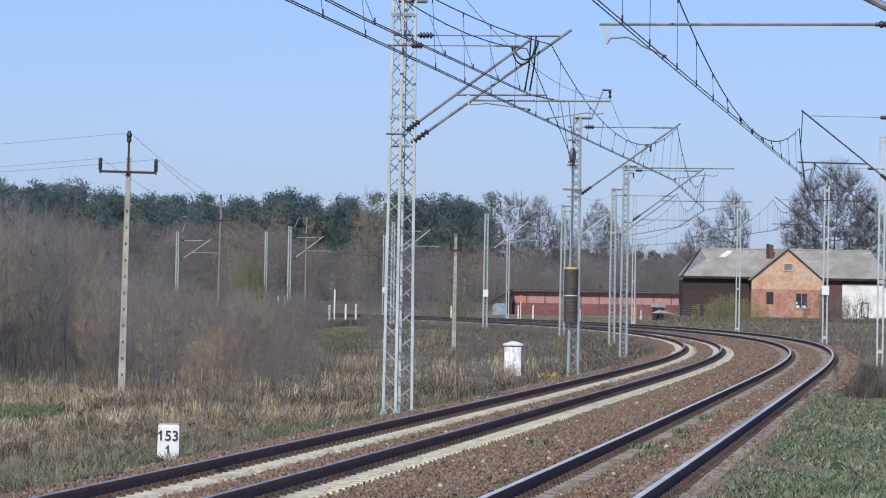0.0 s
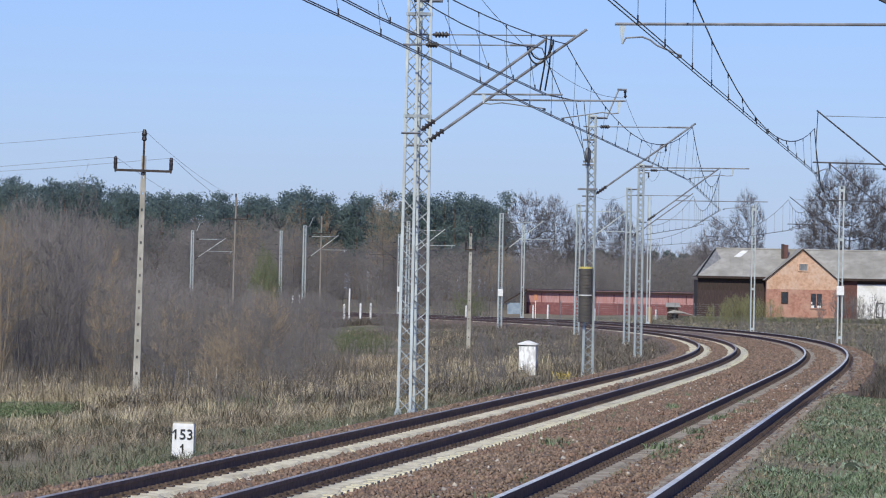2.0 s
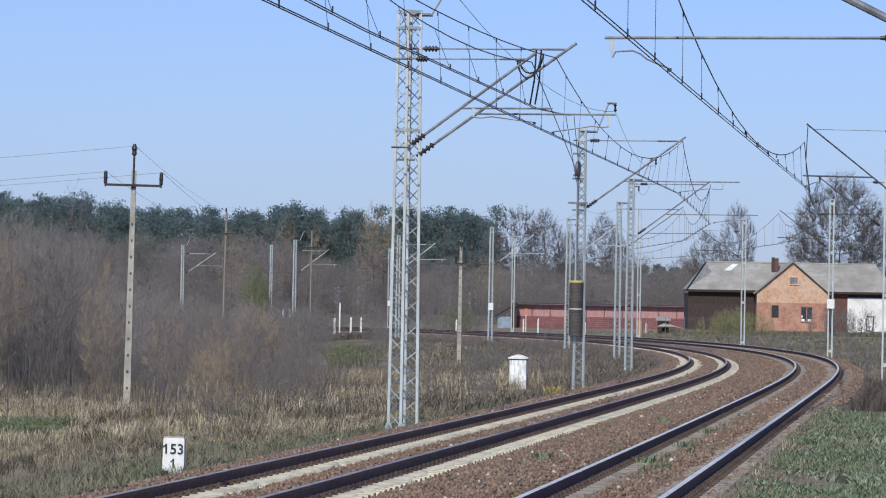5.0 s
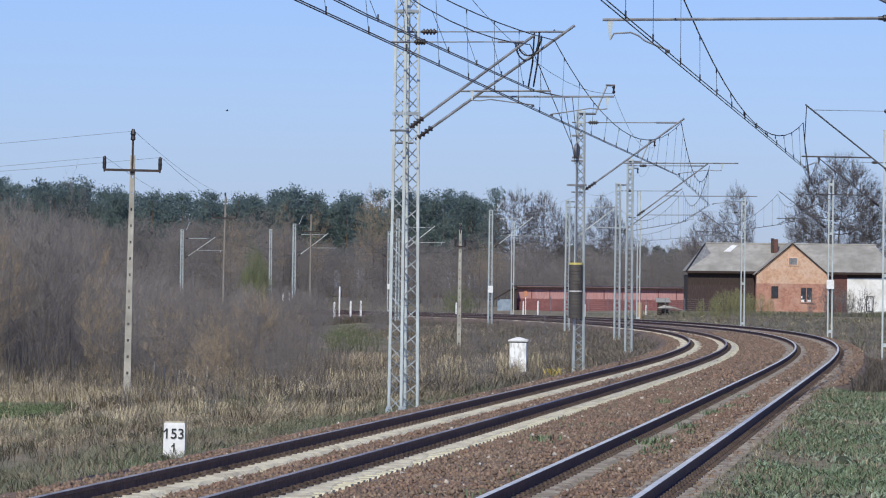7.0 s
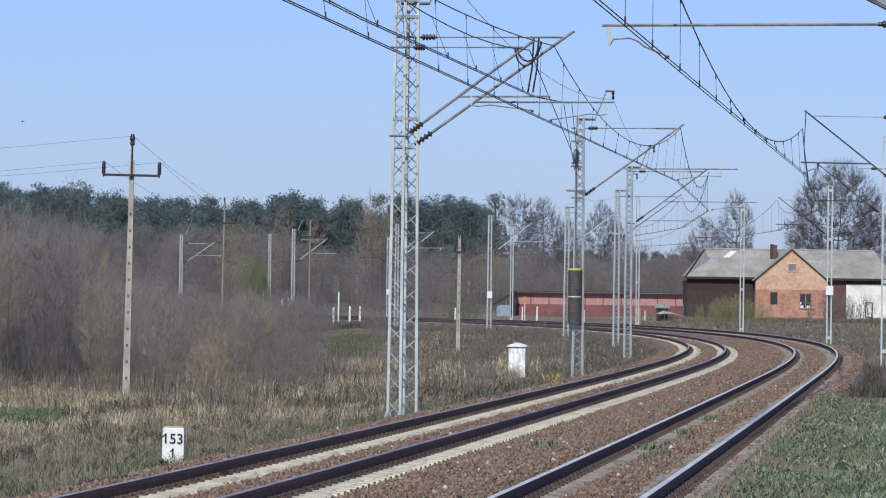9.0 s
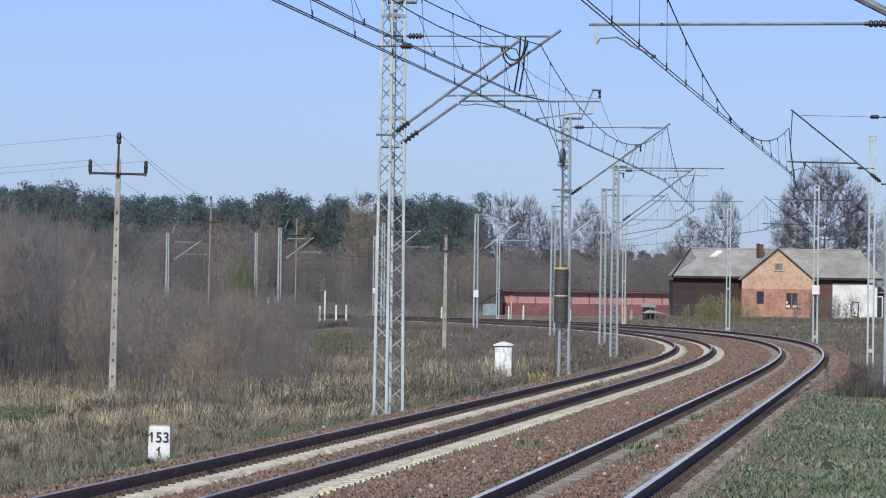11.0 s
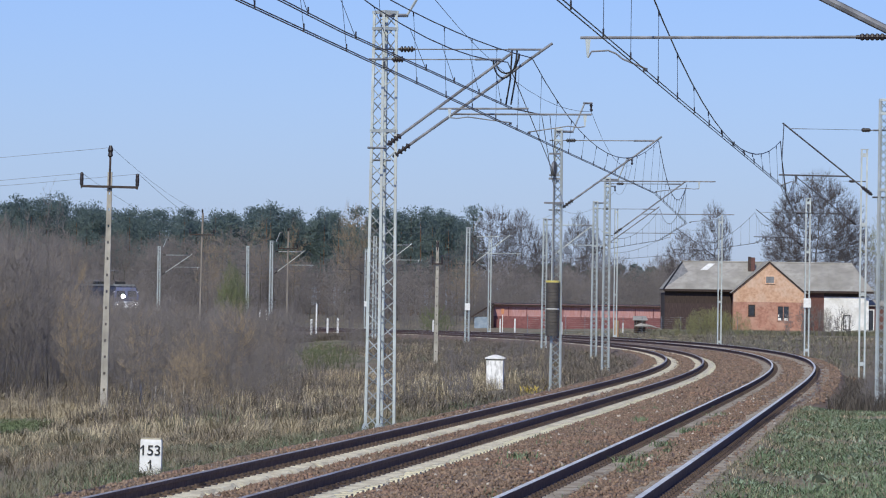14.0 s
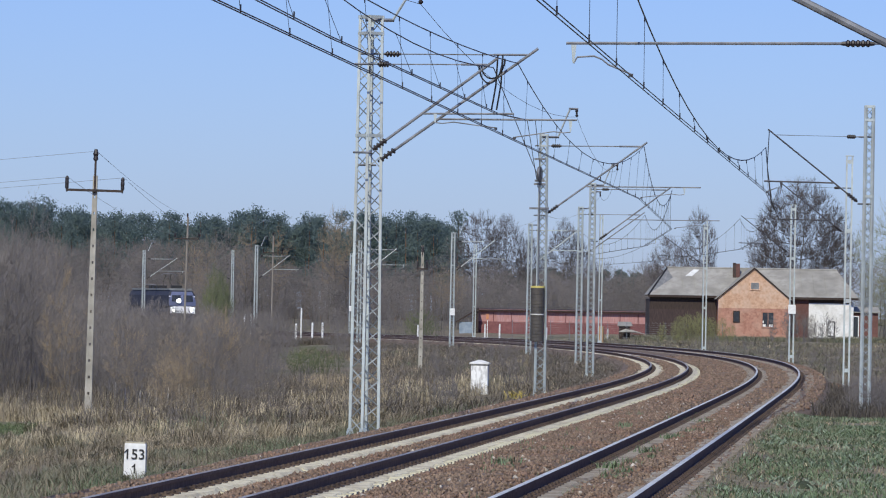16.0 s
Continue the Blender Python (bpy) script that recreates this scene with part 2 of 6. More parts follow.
def rise(x, y):
    """Height of the ground."""
    o, s = beside(x, y)
    z = level(s)
    left = np.interp(o, [-400, -60, -30, -12, -7, -4.9, -4.2, 2.95, 3.12, 3.24, 3.42, 3.8, 4.2, 9, 14, 400], [-1.0, -1.2, -1.25, -1.1, -0.75, -0.62, -0.5, -0.5, -0.06, 0.026, 0.02, -0.06, -0.09, -0.1, -0.1, -0.1])
    right_far = np.interp(o, [0, 3.6, 4.6, 9, 16, 28, 60, 400], [-0.5, -0.5, -0.62, -0.8, -0.55, 0.05, 0.2, 0.3])
    k = np.clip((np.asarray(y, float) - 108) / 14, 0, 1)
    g = np.where(o > 0, left * (1 - k) + right_far * k, left)
    near = np.clip((46 - np.asarray(y, float)) / 16, 0, 1) * np.clip((o - 4.5) / 1.5, 0, 1)
    bump = 0.05 * np.sin(0.31 * np.asarray(x) + 0.11 * np.asarray(y)) + 0.04 * np.sin(0.13 * np.asarray(y) - 0.5 * np.asarray(x))
    bump = bump * np.clip((np.abs(o) - 5) / 5, 0, 1)
    return z * np.clip(1 - (np.asarray(y, float) - 450) / 200, 0, 1) + g + bump + near * 0.75


# ---- ground ----
ys = np.concatenate([np.arange(-40, 40, 4), np.arange(40, 140, 1.0), np.arange(140, 320, 2.0), np.arange(320, 640, 5.0), np.geomspace(640, 4900, 30)])
os_ = np.concatenate([-np.geomspace(3500, 45, 24), np.arange(-44, -12, 2.0), np.arange(-12, -4, 0.5), [-4, -2, 0, 2, 2.95, 3.12, 3.24, 3.42, 3.6, 3.8, 4, 4.4], np.arange(4.9, 14, 0.45), np.arange(14, 50, 2.5), np.geomspace(52, 3500, 24)])
xc = np.interp(ys, LY, LX)
gx = xc[:, None] + os_[None]
gy = np.repeat(ys[:, None], len(os_), 1)
gz = rise(gx, gy)
nv, nu = gx.shape
gv = np.stack([gx, gy, gz], 2).reshape(-1, 3)
gf = [(j * nu + i, j * nu + i + 1, (j + 1) * nu + i + 1, (j + 1) * nu + i) for j in range(nv - 1) for i in range(nu - 1)]
tagged(put("ground", gv, gf, SOIL, smooth=True), "meadow soil with dry and green grass", "ground", kind="structure")

# ---- ballast bed ----
prof = [(-4.9, -0.62), (-4.0, -0.20), (-3.72, -0.17), (-3.30, -0.17), (-3.2, -0.24), (-2.3, -0.24), (-2.22, -0.175), (-2.0, -0.165), (-1.72, -0.165), (-1.6, -0.24), (-0.78, -0.24), (-0.68, -0.175), (-0.3, -0.14),
        (0.3, -0.10), (0.7, -0.085), (0.85, -0.1), (0.95, -0.145), (1.72, -0.13), (1.84, -0.075), (2.3, -0.05), (2.45, -0.075), (2.98, -0.03), (3.1, -0.03), (3.22, -0.034), (3.36, -0.12), (3.7, -0.5)]
prof = [(o, z + 0.024) for o, z in prof]
ss = np.concatenate([np.arange(-30, 100, 0.4), np.arange(100, 620, 2.0)])
bv, bf = [], []
rng = np.random.default_rng(3)
for s in ss:
    for o, z in prof:
        jig = 0.018 if s < 100 else 0.03
        bv.append(on_line(s, o + (0.45 * min(max((s - 64) / 14, 0), 1) if o > 3.05 else 0) + rng.uniform(-1, 1) * 0.03, z + rng.uniform(-1, 1) * jig * (0.4 if abs(z + 0.216) < 0.01 else 1)))
n = len(prof)
bf = [(j * n + i, j * n + i + 1, (j + 1) * n + i + 1, (j + 1) * n + i) for j in range(len(ss) - 1) for i in range(n - 1)]
tagged(put("ballast_bed", bv, bf, BALLAST), "reddish-brown crushed stone ballast under the tracks", "ballast", kind="structure")

# ---- rails ----
RAIL = [(-0.036, 0.0), (0.036, 0.0), (0.036, -0.035), (0.012, -0.047), (0.01, -0.12), (0.065, -0.138), (0.065, -0.149), (-0.065, -0.149), (-0.065, -0.138), (-0.01, -0.12), (-0.012, -0.047), (-0.036, -0.035)]
RAIL_AT = [(-GAP / 2 - 0.753, 0), (-GAP / 2 + 0.753, CANT_L), (GAP / 2 - 0.753, LIFT_R), (GAP / 2 + 0.753, LIFT_R + CANT_R)]
rs = np.concatenate([np.arange(-30, 120, 2.0), np.arange(120, 760, 4.0)])


def track(name, rails, label, head):
    top = thing(name, Matrix(), label, "railway track")
    for o, lift in rails:
        v = [on_line(s, o + a, lift + b) for s in rs for a, b in RAIL]
        m = len(RAIL)
        side = [(j * m + i, j * m + (i + 1) % m, (j + 1) * m + (i + 1) % m, (j + 1) * m + i) for j in range(len(rs) - 1) for i in range(m)]
        r = put("rail", v, [f for k, f in enumerate(side) if k % m], RAILSIDE, top, "rusty steel rail")
        put("rail_head", [on_line(s, o + a, lift + b) for s in rs for a, b in ((-0.034, 0.0), (-0.03, 0.004), (0.03, 0.004), (0.034, 0.0))],
            [(j * 4 + i, j * 4 + i + 1, j * 4 + i + 5, j * 4 + i + 4) for j in range(len(rs) - 1) for i in range(3)], head, r, "polished rail head")
    return top


track_left = track("railway_track", RAIL_AT[:2], "railway track on pale concrete sleepers in brown ballast", RAILDULL)
track_right = track("railway_track", RAIL_AT[2:], "railway track with bluish worn rails on dusty sleepers", RAILTOP)

# fine grey dirt that fouls the outer track beside its rails
DIRT = mat("fine_grey_dirt", (0.33, 0.28, 0.21), (0.49, 0.425, 0.325), 25, 0.95, bump=0.5, c3=(0.19, 0.14, 0.095), big=1.6, mix3=0.7)
PALEDIRT = mat("pale_dusty_grit", (0.68, 0.60, 0.41), (0.9, 0.83, 0.62), 18, 0.95, bump=0.4, c3=(0.36, 0.29, 0.2), big=2.2, mix3=0.45)
rows_ = np.concatenate([np.arange(-20, 90, 0.3), np.arange(90, 420, 2.0)])
for o, lift in RAIL_AT:
    slope = CANT_R / 1.5 if o > 0 else 0.0
    for side in (1, -1):
        v = []
        reach = 0.26 if o > 2.5 and side > 0 else 0.35 if o > 0 else 0.37 if side > 0 else 0.3
        for s in rows_:
            wob = 0.05 * math.sin(s * 0.7 + o) + 0.035 * math.sin(s * 2.3 + side) + rng.uniform(-0.05, 0.05)
            for a, b in ((0.05, -0.142), (0.14, -0.14), (reach * 0.6, -0.139), (reach + wob, -0.146), (reach + 0.09 + wob, -0.23)):
                v.append(on_line(s, o + side * a, lift + b + side * a * slope))
        f = [(j * 5 + i, j * 5 + i + 1, j * 5 + i + 6, j * 5 + i + 5) for j in range(len(rows_) - 1) for i in range(4)]
        tagged(put("track_dirt", v, f if side > 0 else [q[::-1] for q in f], DIRT if o > 0 else PALEDIRT), "fine grey dirt along a rail" if o > 0 else "pale gritty dust along a rail", "dirt", kind="stuff")


# ---- masts and overhead line ----
def lattice_mast(s, o, height, side, top_side, turn, foot, label, name="catenary_mast", brace=0.022, pitch=0.95):
    p = on_line(s, o)
    gz = float(rise(p.x, p.y))
    m = thing(name, pose(p.x, p.y, gz, 0, 0, turn), label, "catenary mast", "masts along the line")
    h = height - gz + p.z
    corners = [(-1, -1), (1, -1), (1, 1), (-1, 1)]
    at = lambda c, z: Vector((c[0] * (side + (top_side - side) * z / h) / 2, c[1] * (side + (top_side - side) * z / h) / 2, z))
    for c in corners:
        L = Shape()
        L.bar(at(c, 0.2), at(c, h), 0.055)
        L.part("leg", STEEL, m)
    steps = max(6, round((h - 0.3) / (side * pitch)))
    for k in range(4):
        a, b = corners[k], corners[(k + 1) % 4]
        B = Shape()
        for i in range(steps):
            z0, z1 = 0.25 + (h - 0.3) * i / steps, 0.25 + (h - 0.3) * (i + 1) / steps
            q, r = (a, b) if i % 2 else (b, a)
            B.bar(at(q, z0), at(r, z1), brace)
        B.part("lattice_bracing", BRACING, m)
    for z in (h * 0.72, h - 0.35, h - 0.02):
        w = (side + (top_side - side) * z / h) / 2 + 0.03
        v = [(a * k, b * k, z + dz) for k, dz in ((w, -0.03), (w, 0.03), (w - 0.03, 0.03), (w - 0.03, -0.03)) for a, b in corners]
        put("collar", v, [(j * 4 + i, j * 4 + (i + 1) % 4, (j + 1) % 4 * 4 + (i + 1) % 4, (j + 1) % 4 * 4 + i) for j in range(4) for i in range(4)], STEEL, m)
    F = Shape().box(-side * 0.75, side * 0.75, -side * 0.75, side * 0.75, -0.4, 0.12)
    F.part("foundation", CONCRETE, m, "concrete foundation block")
    for c in corners:
        b, t_ = at(c, 0.1), at(c, 0.3)
        G = Shape().add([(b.x + a * 0.06, b.y + d * 0.06, 0.1) for a, d in corners] + [(b.x + a * 0.056, b.y + d * 0.056, 0.2) for a, d in corners] + [(t_.x + a * 0.032, t_.y + d * 0.032, 0.3) for a, d in corners],
                        [(3, 2, 1, 0), (8, 9, 10, 11)] + [(j * 4 + i, j * 4 + (i + 1) % 4, j * 4 + 4 + (i + 1) % 4, j * 4 + 4 + i) for j in range(2) for i in range(4)])
        G.part("foot", STEEL, m, "flared pale foot of a leg")
    return m


def channel_mast(s, o, height, gap, label):
    """Two upright channels side by side, joined by a few batten plates and a cap."""
    p = on_line(s, o)
    gz = float(rise(p.x, p.y))
    m = thing("catenary_mast", pose(p.x, p.y, gz, 0, 0, heading(s)), label, "catenary mast", "masts along the line")
    h = height - gz + p.z
    for sx in (-1, 1):
        c = sx * gap / 2
        ring = [(-0.032, -0.1), (0.032, -0.1), (0.032, 0.1), (-0.032, 0.1), (-0.032, 0.088), (0.022, 0.088), (0.022, -0.088), (-0.032, -0.088)]
        v = [(c + sx * a, b, z) for z in (0, h) for a, b in ring]
        put("channel", v, [(k, (k + 1) % 8, 8 + (k + 1) % 8, 8 + k) for k in range(8)] + [tuple(range(7, -1, -1)), tuple(range(8, 16))], STEEL, m)
    n = 4
    for i in range(n):
        z = 0.8 + (h - 1.0) * i / (n - 1)
        Shape().box(-gap / 2 + 0.038, gap / 2 - 0.038, -0.104, -0.094, z - 0.07, z + 0.07).part("batten", STEEL, m)
    Shape().box(-gap / 2 - 0.05, gap / 2 + 0.05, -0.11, 0.11, h, h + 0.03).part("cap_plate", STEEL, m)
    Shape().box(-0.3, 0.3, -0.3, 0.3, -0.4, 0.1).part("foundation", CONCRETE, m, "concrete foundation block")
    return m


def insulator(S, p, q, sheds=4, r=0.07):
    d = (q - p)
    rot = d.to_track_quat("Z", "Y").to_matrix().to_4x4()
    rot.translation = p
    L = d.length
    prof = [(0.025, 0)]
    for i in range(sheds):
        z = L * (0.2 + 0.6 * i / max(1, sheds - 1))
        prof += [(0.03, z - 0.03), (r, z - 0.012), (r, z + 0.012), (0.03, z + 0.03)]
    prof += [(0.025, L)]
    S.lathe(prof, rot, 8)


def cantilever(s, base_o, tip_o, foot_z, tip_z, reg_z, contact_o, reg_end_o, label, stout=0.028, tie=0.014, metal=None, shed=0.062, drop_o=None, contact_z=None, arm=(), tilt=0.0):
    """Bracket from a mast at base_o: slanting tube up to tip_o, top tie, registration tube, steady arm."""
    t = thing("cantilever_bracket", Matrix(), label, "catenary bracket", "brackets on the masts")
    d = 1 if tip_o > base_o else -1
    metal = metal or DARKSTEEL
    W = lambda o, z: on_line(s, o, z)
    foot, tip = W(base_o + 0.2 * d, foot_z), W(tip_o, tip_z)
    k = 0.14
    mid = foot.lerp(tip, k)
    Shape().tube([mid, tip + (tip - foot).normalized() * 0.12], stout, 8).part("strut_tube", metal, t)
    I = Shape()
    insulator(I, foot.lerp(tip, 0.03), foot.lerp(tip, k + 0.01), 4, shed)
    I.part("insulator", INSUL, t, "brown ribbed insulator")
    a, b = W(base_o + 0.2 * d, tip_z - 0.08), W(tip_o - 0.12 * d, tip_z - 0.06)
    Shape().tube([a.lerp(b, 0.16), a.lerp(b, 0.8)], tie, 6).part("top_tie", metal, t)
    I = Shape()
    insulator(I, a.lerp(b, 0.06), a.lerp(b, 0.17), 4, shed)
    Shape().tube([a - (b - a) * 0.06, a.lerp(b, 0.06)], 0.014, 5).part("clamp_rod", DARKSTEEL, t)
    Shape().tube([a.lerp(b, 0.78), b], tie * 1.6, 5).part("eye_rod", DARKSTEEL, t)
    I.part("insulator", INSUL, t, "brown ribbed insulator")
    u = (reg_z - foot_z) / (tip_z - foot_z)
    c0, c1 = foot.lerp(tip, u) + Vector((0, 0, tilt)), W(reg_end_o, reg_z + 0.02)
    Shape().tube([c0.lerp(c1, 0.17) if stout > 0.04 else c0, c1], 0.022, 6).part("registration_tube", metal, t)
    if stout > 0.04:
        I = Shape()
        insulator(I, c0.lerp(c1, 0.07), c0.lerp(c1, 0.17), 5, shed * 0.75)
        Shape().tube([c0, c0.lerp(c1, 0.08)], 0.015, 5).part("hook", DARKSTEEL, t)
        I.part("insulator", INSUL, t, "brown ribbed insulator")
    drop = W(reg_end_o - 0.25 * d if drop_o is None else drop_o, reg_z)
    low, end = drop - Vector((0, 0, 0.26 if contact_z is None else max(0.12, (reg_z - contact_z) * 0.6))), W(contact_o, reg_z - 0.36 if contact_z is None else contact_z)
    D = Shape()
    D.add([drop + Vector((x, y, 0)) for x, y in ((-0.035, -0.02), (0.035, -0.02), (0.035, 0.02), (-0.035, 0.02))] + [low + Vector((x, y, 0)) for x, y in ((-0.012, -0.012), (0.012, -0.012), (0.012, 0.012), (-0.012, 0.012))],
          [(0, 1, 2, 3), (7, 6, 5, 4), (0, 4, 5, 1), (1, 5, 6, 2), (2, 6, 7, 3), (3, 7, 4, 0)])
    D.part("drop_bracket", STEEL if stout > 0.025 else metal, t, "slim drop bracket")
    mids = [W(o_, z_) for o_, z_ in arm] or [low.lerp(end, 0.12), low.lerp(end, 0.3) + Vector((0, 0, 0.05)), low.lerp(end, 0.75) + Vector((0, 0, 0.035))]
    Shape().tube([low] + mids + [end + Vector((0, 0, 0.03))], 0.0135, 6).part("steady_arm", DARKSTEEL, t)
    Shape().box(-0.03, 0.03, -0.05, 0.05, -0.01, 0.035, Matrix.Translation(end)).part("wire_clamp", WIRE, t)
    for z_ in (foot_z, tip_z - 0.08):
        q0, q1 = W(base_o - 0.12 * d, z_), W(base_o + 0.26 * d, z_)
        Shape().bar(q0, q1, 0.03).part("clamp_bar", DARKSTEEL, t)
    return t


M_S = [61.8104 + 53.095 * i for i in range(-1, 9)]          # masts left of the line
R_S = [27.0, 84.5, 146.5, 208.5, 266.5, 323.5, 383.0, 439.0, 491.0]   # masts right of the line
LC, RC = -GAP / 2, GAP / 2
M_OUT = [3.0, 2.89, 2.85, 3.24, 3.3, 3.12, 3.07, 3.1, 3.2, 3.5]      # how far the masts stand left of their track
M_HIGH = [7.95, 7.95, 7.52, 7.42, 7.55, 7.58, 7.8, 7.9, 8.16, 8.06]
for i, s in enumerate(M_S):
    lattice_mast(s, LC - M_OUT[i], M_HIGH[i], (0.36, 0.41, 0.3)[i] if i < 3 else 0.27, 0.315 if i == 1 else 0.2, heading(s) + (43 if i == 1 else 4), 0,
                 "pale grey steel lattice mast on a concrete footing beside the track", brace=0.019 if i == 1 else 0.02, pitch=0.62 if i == 1 else 0.8)
    if i == 1:
        cantilever(s, LC - 3.0, LC + 0.38, 4.96, 7.27, 5.9, LC + 0.03, LC + 1.28, "steel bracket with brown insulators holding the overhead wires", drop_o=LC + 1.15, contact_z=5.53)
    elif i > 1:
        cantilever(s, LC - (3.0 if i == 2 else M_OUT[i]), LC + (0.2 if i == 2 else -0.12), 5.05, 7.25, 5.95, LC + 0.15, LC + 1.95 if i < 4 else LC + 0.8, "steel bracket with brown insulators holding the overhead wires", metal=STEEL if i > 4 else None, tie=0.03 if i > 4 else 0.018,
                   drop_o=LC + 1.45 if i < 4 else None, contact_z=5.62)
for i, s in enumerate(R_S):
    o = RC + (4.3, 2.87, 2.5, 2.54, 2.72, 2.96, 2.81, 2.75, 2.75)[i]
    high = (7.25, 7.25, 8.0, 7.55, 7.55, 9.2, 7.84, 7.6, 8.27)[i]
    if 1 < i < 8:
        channel_mast(s, o, high, 0.2, "pale grey mast of two steel channels beyond the outer track")
    else:
        lattice_mast(s, o, high, 0.2 if i == 1 else 0.23, 0.18, heading(s) + 4, 0, "pale grey steel lattice mast beyond the outer track", brace=0.013)
    if i == 0:
        cantilever(s, o, RC - 0.2, 5.2, 7.3, 5.545, RC - 0.094, RC - 0.95, "dark steel bracket with insulators holding the overhead wires", 0.055, 0.011, drop_o=RC - 0.85, contact_z=5.14, arm=((RC - 0.8, 5.385), (RC - 0.58, 5.4), (RC - 0.48, 5.36), (RC - 0.39, 5.29)), tilt=0.07)
    elif i == 1:
        cantilever(s, o, RC + 0.5, 4.86, 6.57, 5.36, RC + 0.41, RC + 0.33, "dark steel bracket with insulators holding the overhead wires", 0.019, 0.006, metal=WIRE, shed=0.05, drop_o=RC + 0.75, contact_z=5.1)
    else:
        cantilever(s, o, RC + 0.1, 5.2, 6.92, 5.65, RC + 0.1, RC - 0.1, "dark steel bracket with insulators holding the overhead wires", 0.019, 0.006, metal=WIRE, shed=0.05, drop_o=RC + 0.5, contact_z=5.35)


def overhead(name, stops, o, zc, heights, later_sag, label, shift=(), hang=(), drop=(), first_sag=None):
    """Contact wire, messenger wire and droppers of one track over its supports."""
    t = thing(name, Matrix(), label, "overhead line")
    shift = list(shift) + [0.0] * (len(stops) - len(shift))
    hang = list(hang) + [0.0] * (len(stops) - len(hang))
    drop = list(drop) + [0.0] * (len(stops) - len(drop))
    for k in (-0.03, 0.03):
        Shape().tube([on_line(s, o + d, zc + e) + Vector((k, 0, 0)) for s, d, e in zip(stops, shift, drop)], 0.0095, 4).part("contact_wire", WIRE, t)
    pts, drops = [], []
    for j, (a, b, za, zb) in enumerate(zip(stops, stops[1:], heights, heights[1:])):
        sag = first_sag if j == 0 and first_sag else later_sag
        pa, pb = on_line(a, o + hang[j], za), on_line(b, o + hang[j + 1], zb)
        ca, cb = on_line(a, o + shift[j], zc + drop[j]), on_line(b, o + shift[j + 1], zc + drop[j + 1])
        for i in range(14):
            u = i / 14
            pts.append(pa.lerp(pb, u) - Vector((0, 0, 4 * sag * u * (1 - u))))
        n = 11
        for i in range(n):
            u = (i + 0.6) / (n + 0.2)
            drops.append((pa.lerp(pb, u) - Vector((0, 0, 4 * sag * u * (1 - u))), ca.lerp(cb, u)))
    pts.append(on_line(stops[-1], o, heights[-1]))
    Shape().tube(pts, 0.011, 4).part("messenger_wire", WIRE, t)
    for p, q in drops:
        Shape().tube([p, q], 0.0045, 3).tube([q + Vector((0, 0, -0.01)), q + Vector((0, 0, 0.09))], 0.011, 4).tube([p + Vector((0, 0, 0.01)), p - Vector((0, 0, 0.07))], 0.01, 4).part("dropper", WIRE, t)
    return t


overhead("overhead_line", [s for s in M_S], LC, 5.6, [7.05, 7.04] + [7.2] * (len(M_S) - 2), 1.15, "dark copper contact and messenger wires with droppers", (-0.45, 0.03, 0.1), (-0.67, 0.07, 0.2), (-0.02, -0.1), first_sag=0.41)
right_wires = overhead("overhead_line", [-29.5] + R_S, RC - 0.06, 5.2, [6.33, 6.33, 6.2] + [6.85] * 7, 1.08, "dark copper contact and messenger wires with droppers", (-0.63, -0.034, 0.47, 0.15), (-0.63, -0.034, 0.42), (0.07, -0.072, -0.1, 0.15, 0.15, 0.15, 0.15, 0.15, 0.15, 0.15))
Shape().tube([on_line(84.5, RC + 0.44, 6.64), on_line(84.55, RC + 0.4, 5.75), on_line(87, RC + 0.42, 5.3), on_line(90, RC + 0.4, 5.12)], 0.011, 4).part("stitch_wire", WIRE, right_wires)
Shape().tube([on_line(84.5, RC + 0.36, 6.2), on_line(84.55, RC + 0.4, 5.75)], 0.011, 4).part("stitch_wire", WIRE, right_wires)
Shape().tube([on_line(27, RC - 0.2, 7.25), on_line(27, RC - 0.09, 6.33)], 0.011, 4).part("hanger_wire", WIRE, right_wires)

# slanting horns on the mast tops, with the earth wire that they carry
horns = []
for i, s in enumerate(M_S):
    h = thing("mast_horn", Matrix(), "slanting steel horn bracket on a mast top", "bracket", "horns on the masts")
    m, low, high = LC - M_OUT[i], M_HIGH[i] - 0.08, 8.45 if i == 1 else M_HIGH[i] + 0.79
    Shape().bar(on_line(s, m - 0.12, low), on_line(s, m + 0.46, low), 0.05).part("arm", DARKSTEEL, h)
    Shape().bar(on_line(s, m + 0.42, low - 0.02), on_line(s, m + 0.78, high), 0.038).part("upright", STEEL, h)
    Shape().bar(on_line(s, m + 0.74, high), on_line(s, m + 1.03, high), 0.045).part("crossbar", DARKSTEEL, h)
    I = Shape()
    insulator(I, on_line(s, m + 0.98, high - 0.02), on_line(s, m + 0.99, high - 0.25), 2, 0.05)
    I.part("insulator", INSUL, h, "dark ribbed insulator")
    horns.append(on_line(s, m + 0.99, high - 0.25))
t = thing("earth_wire", Matrix(), "thin grey earth wire slung between mast horns", "wire")
for a, b in zip(horns, horns[1:]):
    Shape().tube([a.lerp(b, k / 10) - Vector((0, 0, 2.4 * k / 10 * (1 - k / 10))) for k in range(11)], 0.007, 3).part("wire", WIRE, t)



def jumper(points, r, parent):
    Shape().tube(points, r, 5).part("jumper_cable", BLACKPAINT, parent)


